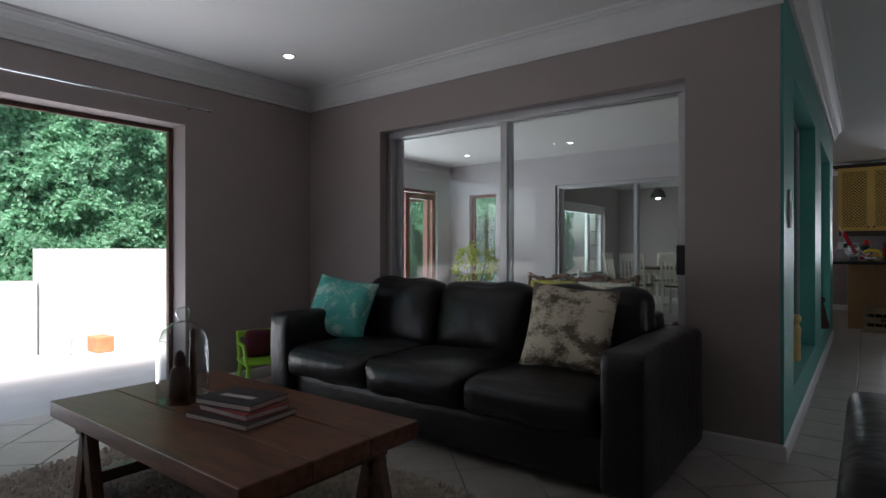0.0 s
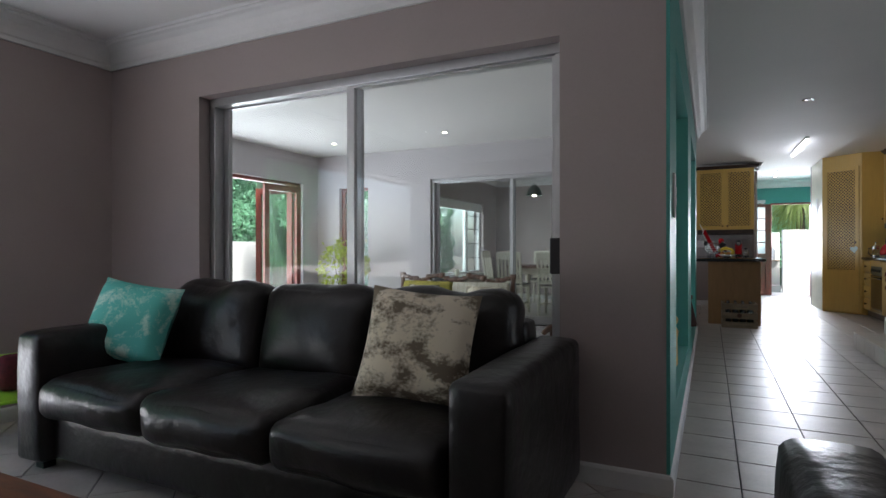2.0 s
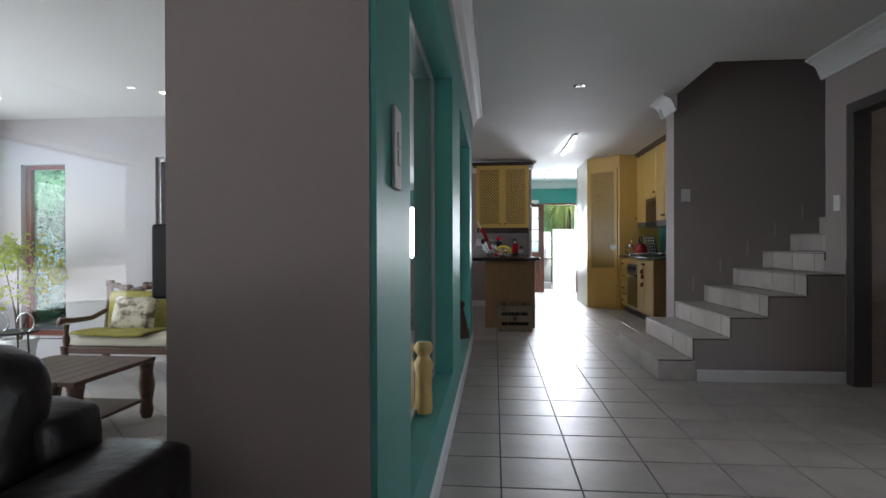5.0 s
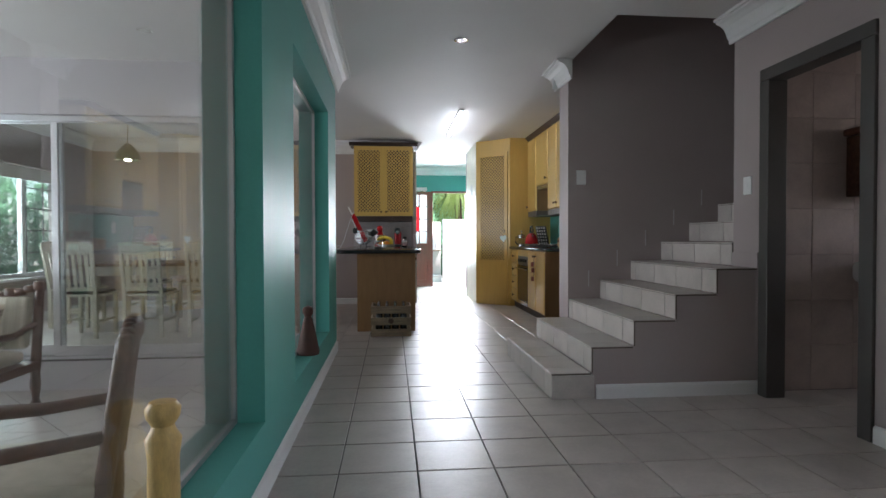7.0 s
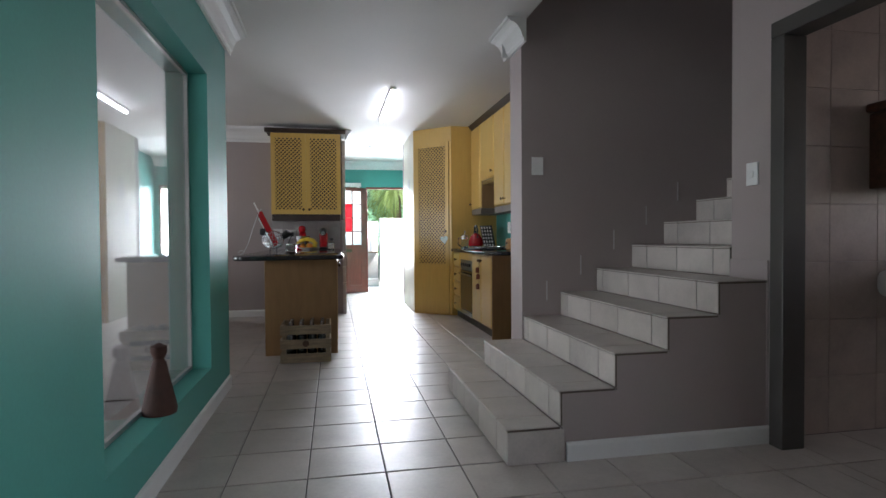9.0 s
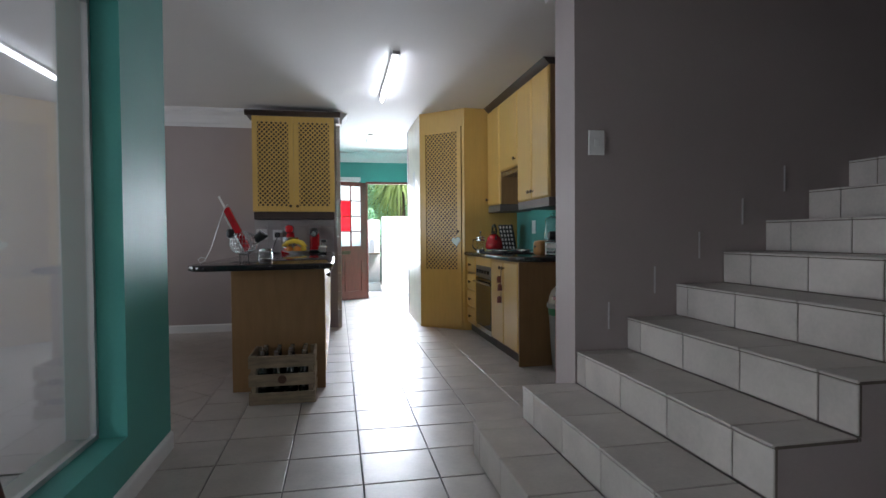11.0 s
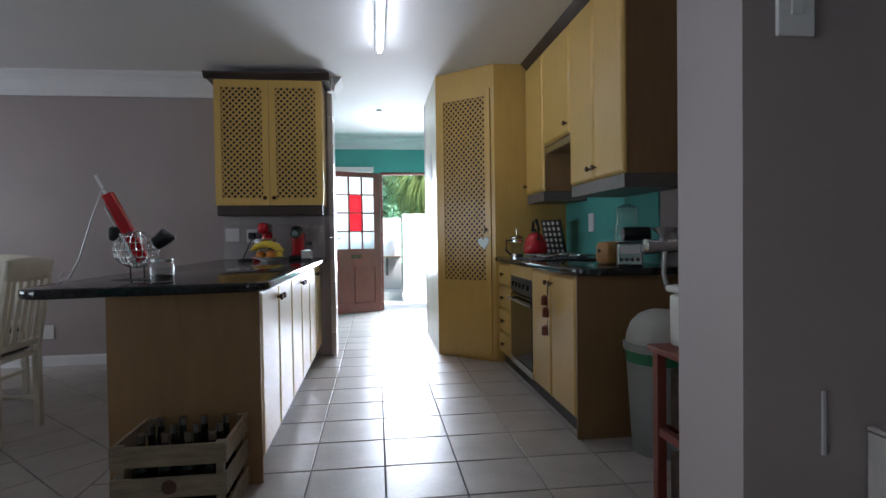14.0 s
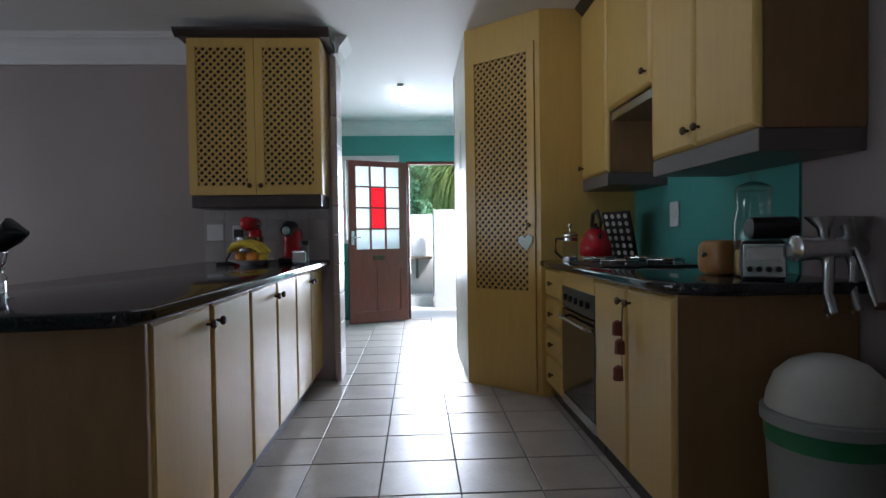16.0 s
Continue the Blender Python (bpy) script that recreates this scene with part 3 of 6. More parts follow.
w4 = thing("window_5", pose(-0.5, 15.15, 1.0), "white framed window with a pale blind", "window", kind="structure")
part("window_frame", wall_bm("y", -0.03, 0.03, 0.002, 1.418, 0.002, 1.118, [(0.05, 0.68, 0.05, 1.07), (0.73, 1.37, 0.05, 1.07)]), WHITE, w4)
pane("pane", B((0.045, -0.003, 0.045), (1.375, 0.003, 1.075)), w4)
part("blind_rail", B((0.3, -0.16, 1.06), (1.44, -0.102, 1.13), 0.004), WHITE, w4)

# the open back door with stained glass
bd = thing("door_7", pose(1.02, 14.98, 0, 0, 0, 205), "open red mahogany back door with small stained glass panes", "door", kind="structure")
W, H = 0.78, 2.03
hol = [(0.1 + k * 0.2, 0.28 + k * 0.2, 0.93 + j * 0.262, 1.175 + j * 0.262) for k in range(3) for j in range(4)]
part("leaf", wall_bm("y", -0.021, 0.021, 0, W, 0.01, H, hol + [(0.1, 0.365, 0.15, 0.68), (0.415, 0.68, 0.15, 0.68)]), REDWOOD, bd)
part("lower_panel", B((0.095, -0.008, 0.145), (0.37, 0.008, 0.685), 0.006), REDWOOD, bd)
part("lower_panel", B((0.41, -0.008, 0.145), (0.685, 0.008, 0.685), 0.006), REDWOOD, bd)
FROST = glass_mat("frosted_pane", (0.9, 0.95, 0.93), 1.0, 0.3)
ft = FROST.node_tree
fa, fm = ft.nodes.new("ShaderNodeBsdfTranslucent"), ft.nodes.new("ShaderNodeMixShader")
fa.inputs[0].default_value = (0.9, 0.93, 0.92, 1)
fm.inputs[0].default_value = 0.65
ft.links.new(ft.nodes["Mix Shader"].outputs[0], fm.inputs[1])
ft.links.new(fa.outputs[0], fm.inputs[2])
ft.links.new(fm.outputs[0], ft.nodes["Material Output"].inputs[0])
for i, (a, b, c, d) in enumerate(hol):
    red = i in (5, 6)
    o = pane("pane", B((a - 0.004, -0.003, c - 0.004), (b + 0.004, 0.003, d + 0.004)), bd, GLOWREDGLASS if red else FROST, "red stained glass pane with its backlight set as glow" if red else "")
part("letter_plate", B((0.31, 0.022, 0.79), (0.47, 0.028, 0.85), 0.004), BRASS, bd, "bronze letter plate")
part("letter_plate_back", B((0.31, -0.028, 0.79), (0.47, -0.022, 0.85), 0.004), BRASS, bd, "bronze letter plate")
part("door_handle", tube(bmesh.new(), [(0.73, 0.02, 1.08), (0.73, 0.06, 1.08), (0.64, 0.06, 1.08)], 0.009), STEEL, bd, "steel lever handle")
part("lock_plate", B((0.71, 0.022, 0.99), (0.75, 0.026, 1.16), 0.003), STEEL, bd)
bf = thing("door_8", pose(1.03, 15.06, 0), "red mahogany back door frame", "door frame", kind="structure")
part("door_jamb", B((0.002, 0, 0), (0.035, 0.1, 2.02), 0.003), REDWOOD, bf)
part("door_jamb", B((0.765, 0, 0), (0.798, 0.1, 2.02), 0.003), REDWOOD, bf)
part("door_head", B((0.002, 0, 2.021), (0.798, 0.1, 2.058), 0.003), REDWOOD, bf)

# bathroom doorway frame and what shows through it
hf = thing("door_9", pose(2.58, 5.72, 0), "dark grey painted steel door frame, doorway open", "door frame", kind="structure")
for a, b in ((-0.055, 0.03), (0.72, 0.805)):
    part("door_jamb", B((-0.02, a, 0), (0.11, b, 2.03), 0.005), DARKFRAME, hf)
part("door_head", B((-0.02, -0.055, 2.031), (0.11, 0.805, 2.11), 0.005), DARKFRAME, hf)
wct = thing("bathroom_tiling", pose(2.69, 6.6, 0), "brown mottled bathroom wall tiles, darker below the dado", "wall tiles", kind="structure")
for j in range(8):
    for i in range(7):
        part("tile", B((i * 0.305 + 0.0012, 0, j * 0.305 + 0.0012), (i * 0.305 + 0.3038, 0.016, j * 0.305 + 0.3038), 0.0015, seg=1), WCTILE, wct)
bs = thing("washbasin", pose(3.46, 6.58, 0.72), "small white ceramic washbasin on the tiled wall", "washbasin")
part("bowl", soft(bmesh.new(), (-0.22, -0.36, 0), (0.22, 0.0, 0.16), 0.06, 8), WHITE, bs, smooth=True)
part("tap", tube(bmesh.new(), [(0, -0.05, 0.15), (0, -0.05, 0.25), (0, -0.12, 0.27), (0, -0.16, 0.24)], 0.013), STEEL, bs, smooth=True)
part("waste_pipe", tube(bmesh.new(), [(0, -0.16, 0.0), (0, -0.16, -0.2), (0, -0.01, -0.22)], 0.018), BLACK, bs, smooth=True)
mc = thing("mirror_cabinet", pose(3.3, 6.585, 1.3), "dark carved wooden mirror cabinet on the bathroom wall", "cabinet")
part("body", B((-0.08, -0.12, 0), (0.42, 0, 0.40), 0.008), DARKWOOD, mc)
part("cornice", B((-0.11, -0.15, 0.401), (0.45, 0, 0.45), 0.015), DARKWOOD, mc)
part("mirror", B((0.02, -0.127, 0.08), (0.32, -0.121, 0.35)), MIRROR, mc)
lmp = thing("wall_lamp", pose(3.62, 6.5, 1.92), "small frosted wall lamp above the mirror", "lamp")
part("shade", lathe(bmesh.new(), [(0.05, 0), (0.06, 0.05), (0.02, 0.11)]), CREAMCLOTH, lmp, smooth=True)
part("arm", tube(bmesh.new(), [(0, 0, 0.11), (0.0, 0.02, 0.15), (0, 0.085, 0.15)], 0.008), BRASS, lmp)

# ---- garden ----
gb = bmesh.new()
for lo, hi in (((-60, -60, -0.35), (-6.25, 80, -0.17)), ((-6.25, -60, -0.35), (60, -2.7, -0.17)), ((-6.25, 15.25, -0.35), (60, 80, -0.17)), ((4.9, -2.7, -0.35), (60, 15.25, -0.17))):
    box(gb, lo, hi)
shell("ground", gb, SOIL, "bare dark garden soil", "ground")
shell("patio_paving", B((-7.04, -6, -0.3), (-4.28, 3.24, -0.06)), PAVE, "pale sunlit patio paving", "paving")
shell("patio_edge_step", B((-5.15, -6, -0.059), (-4.28, 3.23, -0.02), 0.005), PAVE, "pale raised patio edge", "paving")
shell("patio_paving_side", B((-9.1, 3.3, -0.3), (-6.26, 14, -0.06)), PAVE, "pale side patio paving", "paving")
shell("yard_paving", B((-1.5, 15.26, -0.3), (4, 18.2, -0.05)), PAVE, "pale back yard paving", "paving")
shell("garden_wall_low", B((-7.25, -8, -0.1), (-7.05, 2.05, 0.72), 0.008), PLASTER, "low white plastered garden wall", "garden wall")
shell("garden_wall_pier", B((-7.3, 1.62, -0.1), (-7.02, 2.04, 0.73), 0.008), PLASTER, "white plastered garden wall pier", "garden wall")
shell("garden_wall_tall", B((-7.25, 2.06, -0.1), (-7.0, 3.6, 1.08), 0.008), PLASTER, "tall white plastered garden wall", "garden wall")
shell("garden_wall_side", B((-9.4, 3.6, -0.1), (-9.1, 15, 1.2), 0.008), PLASTER, "white plastered garden wall with a capped pier", "garden wall")
shell("garden_wall_pier_side", B((-9.5, 8.2, -0.1), (-9.0, 8.7, 1.35), 0.01), PLASTER, "white garden wall pier", "garden wall")
shell("yard_wall_right", B((1.42, 16.5, -0.1), (5, 16.7, 1.5), 0.008), PLASTER, "white plastered back yard wall", "garden wall")
shell("yard_wall_left", B((-3, 17.1, -0.1), (1.42, 17.3, 1.45), 0.008), PLASTER, "white plastered back yard wall, set back", "garden wall")
shell("yard_ledge", B((-3, 16.75, -0.1), (1.41, 17.09, 0.12), 0.008), PLASTER, "low white plinth along the yard wall", "ledge")


def leaves(name, spots, size, material, label, category, kind="stuff", m=None, droop=0.3):
    """Many small folded leaves at the spots, in one mesh."""
    vs, fs = [], []
    rnd = random.Random(len(spots))
    for p in spots:
        d = Vector((rnd.gauss(0, 1), rnd.gauss(0, 1), rnd.gauss(0, 1) - droop)).normalized()
        s = d.orthogonal().normalized()
        s.rotate(Euler((rnd.random() * 6, rnd.random() * 6, 0)))
        s = (s - d * s.dot(d)).normalized()
        L = size * rnd.uniform(0.6, 1.4)
        p = Vector(p)
        k = len(vs)
        up = d.cross(s) * L * 0.12
        vs += [p, p + d * L * 0.5 + s * L * 0.3 + up, p + d * L, p + d * L * 0.5 - s * L * 0.3 + up]
        fs += [(k, k + 1, k + 2), (k, k + 2, k + 3)]
    me = bpy.data.meshes.new(name)
    me.from_pydata([tuple(v) for v in vs], [], fs)
    me.materials.append(material)
    o = new(name, me)
    return tagged(o, label, category, kind=kind)


def hedge(axis_pos, a0, a1, z0, z1, count, size, name, label, axis="x", sgn=1):
    rnd = random.Random(int(a0 * 10) + count)
    spots = []
    for _ in range(count):
        a, z = rnd.uniform(a0, a1), rnd.uniform(z0, z1)
        d = 0.55 * noise.noise(Vector((a * 0.9, z * 0.9, 3))) + 0.2 * noise.noise(Vector((a * 2.6, z * 2.6, 7))) + 0.16 * noise.noise(Vector((a * 6.5, z * 6.5, 5)))
        t = axis_pos + sgn * d + sgn * rnd.gauss(0, 0.04)
        spots.append((t, a, z) if axis == "x" else (a, t, z))
    leaves(name, spots, size, LEAF, label, "hedge")
    # plain slab behind the leaves, its dark colour stands for the shade inside
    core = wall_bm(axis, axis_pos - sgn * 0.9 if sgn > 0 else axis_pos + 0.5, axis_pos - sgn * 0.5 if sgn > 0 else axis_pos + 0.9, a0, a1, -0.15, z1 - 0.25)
    solo("hedge_shade_slab", core, mat("hedge_painted_shade", (0.07, 0.14, 0.08), 0.9, var=0.4, scale=4), "dark green slab painted as the shade inside the hedge", "hedge", kind="stuff")


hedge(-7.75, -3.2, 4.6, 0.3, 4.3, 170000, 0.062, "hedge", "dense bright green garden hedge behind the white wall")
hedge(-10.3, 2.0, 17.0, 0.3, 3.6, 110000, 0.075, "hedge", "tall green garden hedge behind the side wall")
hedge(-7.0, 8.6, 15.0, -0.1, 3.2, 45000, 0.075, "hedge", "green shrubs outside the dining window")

palm = thing("palm_tree", pose(2.0, 18.3, -0.17), "spiky green palm with drooping leaves behind the yard wall", "palm")
part("trunk", tube(bmesh.new(), [(0, 0, 0), (0.03, 0, 1.2), (0, 0.02, 2.4)], [0.16, 0.13, 0.11], 12), BARK, palm, smooth=True)
vs, fs = [], []
rnd = random.Random(5)
for _ in range(900):
    a, e, L = rnd.uniform(0, 6.283), rnd.uniform(-0.5, 1.3), rnd.uniform(0.9, 1.5)
    h = Vector((math.cos(a), math.sin(a), 0))
    sd = Vector((-math.sin(a), math.cos(a), 0)) * 0.017
    p, k = Vector((0, 0, 2.4)), len(vs)
    for i in range(6):
        w = sd * (1 - i / 5.3) if i else sd * 0.8
        vs += [p + w, p - w]
        q = e - i * 0.38
        p = p + (h * math.cos(q) + Vector((0, 0, math.sin(q)))) * L / 5
        if i:
            fs.append((k + 2 * i - 2, k + 2 * i - 1, k + 2 * i + 1, k + 2 * i))
me = bpy.data.meshes.new("crown")
me.from_pydata([tuple(v) for v in vs], [], fs)
me.materials.append(PALMLEAF)
cr = new("crown", me)
cr.parent = palm
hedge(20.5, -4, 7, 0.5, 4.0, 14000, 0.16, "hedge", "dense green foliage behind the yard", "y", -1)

pt = thing("potted_shrub", pose(-5.15, 7.55, SUNK), "yellow-green leafy shrub in a clay pot by the window", "plant")
part("pot", lathe(bmesh.new(), [(0.13, 0), (0.17, 0.3), (0.185, 0.3), (0.185, 0.34), (0.15, 0.34), (0.15, 0.29)]), WHITE, pt, smooth=True)
for dx, dy, h in ((0, 0, 0.95), (0.12, 0.05, 0.85), (-0.12, 0.03, 0.9)):
    part("stem", tube(bmesh.new(), [(dx * 0.1, dy * 0.1, 0.28), (dx * 0.5, dy, 0.6), (dx * 1.6, dy, h + 0.25)], [0.012, 0.01, 0.005], 7), BARK, pt)
rnd = random.Random(3)
cl = [(rnd.gauss(0, 0.16), rnd.gauss(0, 0.16), rnd.uniform(0.75, 1.35)) for _ in range(14)]
sp = [(c[0] + rnd.gauss(0, 0.055), c[1] + rnd.gauss(0, 0.055), c[2] + rnd.gauss(0, 0.06)) for c in cl for _ in range(55)]
lv = leaves("foliage", sp, 0.06, YLEAF, "", "", "")
lv.parent = pt
pl = thing("terracotta_planter", pose(-6.75, 2.55, -0.06), "small terracotta planter on the patio", "planter")
part("pot", B((-0.13, -0.09, 0), (0.13, 0.09, 0.17), 0.012), TERRA, pl)
pp = solo("white_plant_pot", lathe(bmesh.new(), [(0.055, 0), (0.075, 0.17), (0.08, 0.18), (0.06, 0.18), (0.055, 0.1)]), WHITE, "small white plant pot on the patio", "pot", pose(-6.75, 2.2, -0.06), smooth=True)

# ---- lights of the house ----
def downlight(x, y, z, on, label):
    d = thing("downlight", pose(x, y, z), label, "downlight", "recessed ceiling lights")
    part("ring", lathe(bmesh.new(), [(0.042, -0.004), (0.05, -0.007), (0.056, -0.004), (0.056, 0.0), (0.042, 0.0)], n=20), STEEL if not on else WHITE, d, smooth=True)
    part("bulb", lathe(bmesh.new(), [(0.0, -0.006), (0.03, -0.005), (0.041, -0.002), (0.041, 0.0)], n=16), BULB if on else DIMBULB, d, smooth=True)


for x, y in ((-3.33, 2.5), (-1.2, 1.0), (-3.3, 0.0)):
    downlight(x, y, LZ, True, "lit recessed downlight in the lounge ceiling")
for x, y in ((-5.04, 7.2), (-3.28, 7.2), (-1.67, 4.79), (-3.36, 4.77)):
    downlight(x, y, CZ, True, "lit recessed downlight in the sunroom ceiling")
downlight(0.72, 7.39, CZ, False, "unlit recessed downlight in the hall ceiling")


def tube_light(x, y0, y1):
    f = thing("fluorescent_light", pose(x, y0, CZ), "lit white fluorescent tube light on the kitchen ceiling", "ceiling light", "fluorescent lights")
    part("housing", B((-0.03, 0, -0.025), (0.03, y1 - y0, 0), 0.004), WHITE, f)
    part("diffuser", soft(bmesh.new(), (-0.017, 0.02, -0.058), (0.017, y1 - y0 - 0.02, -0.026), 0.014, 4), TUBE, f, smooth=True)


tube_light(1.01, 9.62, 11.1)
tube_light(1.02, 13.2, 13.85)

# ---- lounge ----
SX0, SX1, SY0, SY1 = -3.16, -0.69, 2.21, 3.19
sofa = thing("sofa", pose(SX0, SY0, 0), "dark brown leather three-seat sofa with square arms", "sofa")
SW, SD = SX1 - SX0, SY1 - SY0
part("base", soft(bmesh.new(), (0.19, 0.06, 0.06), (SW - 0.19, SD - 0.02, 0.28), 0.025, 6, (0, 0.005, 0)), LEATHER, sofa, smooth=True)
for x0, x1 in ((0, 0.2), (SW - 0.2, SW)):
    part("arm", soft(bmesh.new(), (x0, 0.0, 0.05), (x1, SD, 0.655), 0.035, 8, (0.008, 0.005, 0.01), wob=0.006), LEATHER, sofa, smooth=True)
part("back_frame", soft(bmesh.new(), (0.19, SD - 0.2, 0.25), (SW - 0.19, SD, 0.745), 0.05, 8), LEATHER, sofa, smooth=True)
cw = (SW - 0.4) / 3
for i in range(3):
    a = 0.2 + i * cw
    part("seat_cushion", soft(bmesh.new(), (a + 0.006, -0.03, 0.27), (a + cw - 0.006, SD - 0.3, 0.455), 0.06, 12, (0, 0.02, 0.03), wob=0.022), LEATHER, sofa, smooth=True)
    part("back_cushion", soft(bmesh.new(), (a + 0.006, -0.11, -0.24), (a + cw - 0.006, 0.11, 0.25), 0.09, 12, (0, 0.04, 0.01), pose(0, SD - 0.23, 0.612, -12), wob=0.03), LEATHER, sofa, smooth=True)
for x in (0.06, SW - 0.12):
    for y in (0.06, SD - 0.12):
        part("foot", B((x, y, 0), (x + 0.06, y + 0.06, 0.055), 0.004), BLACK, sofa)
solo("scatter_cushion", pillow(bmesh.new(), 0.45, 0.45, 0.16, pose(-1.2, 2.62, 0.675, -22, 5, 14)), PRINT, "cream linen cushion with brown animal print on the sofa", "cushion", smooth=True)
solo("scatter_cushion", pillow(bmesh.new(), 0.5, 0.43, 0.16, pose(-2.93, 2.64, 0.665, -20, 7, 12)), TEALPRINT, "turquoise patterned cushion on the sofa", "cushion", smooth=True)

AX, AY = -0.05, 1.28
ac = thing("armchair", pose(AX, AY, 0), "dark brown leather armchair beside the hall", "armchair")
for x0 in (0.0, 0.8):
    part("arm", soft(bmesh.new(), (x0, 0.0, 0.05), (x0 + 0.2, 0.9, 0.64), 0.045, 8, (0.006, 0.006, 0.01), wob=0.006), LEATHER, ac, smooth=True)
part("base", soft(bmesh.new(), (0.19, 0.04, 0.06), (0.81, 0.88, 0.28), 0.03, 6), LEATHER, ac, smooth=True)
part("seat_cushion", soft(bmesh.new(), (0.205, 0.2, 0.27), (0.795, 0.9, 0.45), 0.06, 10, (0, 0.02, 0.03)), LEATHER, ac, smooth=True)
part("back_cushion", soft(bmesh.new(), (0.205, 0.0, 0.3), (0.795, 0.24, 0.85), 0.09, 10, (0, 0.03, 0.02)), LEATHER, ac, smooth=True)
for x in (0.05, 0.89):
    for y in (0.05, 0.79):
        part("foot", B((x, y, 0), (x + 0.06, y + 0.06, 0.055), 0.004), BLACK, ac)

ct = thing("coffee_table", pose(-2.685, 0.82, 0), "reddish-brown plank coffee table on trestle legs", "coffee table")
CW, CD, CH = 1.38, 0.735, 0.45
for j in range(3):
    part("tabletop_plank", B((0, j * CD / 3 + 0.002, CH - 0.065), (CW, (j + 1) * CD / 3 - 0.002, CH), 0.005), TABLEWOOD, ct)
for x in (0.1, CW - 0.16):
    part("trestle_beam", B((x, 0.06, CH - 0.13), (x + 0.06, CD - 0.06, CH - 0.066), 0.004), DARKWOOD, ct)
    part("trestle_stretcher", B((x + 0.005, 0.09, 0.1), (x + 0.055, CD - 0.09, 0.15), 0.004), DARKWOOD, ct)
    for y in (0.1, CD - 0.1):
        for s in (-1, 1):
            part("leg", B((-0.03, -0.022, 0.012), (0.03, 0.022, 0.34), 0.004, pose(x + 0.03 + s * 0.085, y, 0, 0, -s * 14, 0)), DARKWOOD, ct)
rg = thing("shaggy_rug", pose(-2.0, 1.05, 0), "cream and brown shaggy rug under the coffee table", "rug")
part("backing", soft(bmesh.new(), (-1.15, -0.9, -0.006), (1.0, 0.88, 0.012), 0.008, 4), RUG, rg)
vs, fs = [], []
rnd = random.Random(9)
for _ in range(26000):
    x, y = rnd.uniform(-1.17, 1.02), rnd.uniform(-0.92, 0.9)
    a, L = rnd.uniform(0, 6.283), rnd.uniform(0.02, 0.05)
    h = Vector((math.cos(a), math.sin(a), 0))
    s = Vector((-h.y, h.x, 0)) * 0.005
    p, k = Vector((x, y, 0.008)), len(vs)
    vs += [p + s, p - s, p + h * L * 0.5 + s + Vector((0, 0, 0.028)), p + h * L * 0.5 - s + Vector((0, 0, 0.028)), p + h * L + Vector((0, 0, 0.016))]
    fs += [(k, k + 1, k + 3, k + 2), (k + 2, k + 3, k + 4)]
me = bpy.data.meshes.new("shag")
me.from_pydata([tuple(v) for v in vs], [], fs)
me.materials.append(RUG)
pil = new("shag", me)
pil.parent = rg
tagged(pil, kind="stuff")

CT = CH + 0.001
bk = thing("book", pose(-1.87, 1.19, CT, 0, 0, 8) @ Matrix.Diagonal((1, 1, 0.62, 1)), "large brown coffee table book, lying flat", "book", "books on the coffee table")
part("page_block", B((-0.16, -0.12, 0.004), (0.16, 0.12, 0.03)), PAPER, bk)
part("cover", B((-0.165, -0.125, 0.0301), (0.165, 0.125, 0.034), 0.001), DARKTRIM, bk)
for m, mt, lb in ((pose(-1.87, 1.2, CT + 0.0215, 0, 0, 4) @ Matrix.Diagonal((1, 1, 0.75, 1)), BOOKRED, "red covered book in a stack"), (pose(-1.9, 1.21, CT + 0.0437, 0, 0, 12) @ Matrix.Diagonal((1, 1, 0.8, 1)), BOOKDARK, "black covered book on top of a stack")):
    bk = thing("book", m, lb, "book", "books on the coffee table")
    part("page_block", B((-0.135, -0.095, 0.004), (0.135, 0.095, 0.025)), PAPER, bk)
    part("cover", B((-0.14, -0.1, 0.0251), (0.14, 0.1, 0.029), 0.001), mt, bk)
    part("back_cover", B((-0.14, -0.1, 0.0), (0.14, 0.1, 0.0035), 0.001), mt, bk)
part("title_bar", B((-0.08, -0.03, 0.0291), (0.08, 0.0, 0.0295)), PAPER, bk)
cd = thing("glass_cloche", pose(-2.26, 1.165, CT), "clear glass dome cloche on the coffee table", "cloche")
o = part("dome", lathe(bmesh.new(), [(0.1, 0.0), (0.1, 0.2), (0.095, 0.25), (0.076, 0.295), (0.04, 0.32), (0.012, 0.328)], n=32), CLEAR, cd, smooth=True)
o.visible_shadow = False
part("knob", lathe(bmesh.new(), [(0.012, 0.328), (0.014, 0.334), (0.027, 0.348), (0.029, 0.364), (0.02, 0.382), (0.0, 0.388)], n=18), CLEAR, cd, smooth=True)
solo("carved_bird", lathe(bmesh.new(), [(0.03, 0), (0.042, 0.02), (0.045, 0.09), (0.036, 0.13), (0.02, 0.145), (0.024, 0.17), (0.014, 0.2), (0.0, 0.21)], n=16), TERRABROWN, "brown clay ornament under the glass dome", "ornament", pose(-2.255, 1.15, CT), smooth=True)
solo("wooden_bottle", lathe(bmesh.new(), [(0.014, 0), (0.016, 0.02), (0.014, 0.2), (0.01, 0.22), (0.014, 0.27), (0.006, 0.29)], n=14), DARKWOOD, "dark slim wooden ornament under the dome", "ornament", pose(-2.275, 1.215, CT), smooth=True)

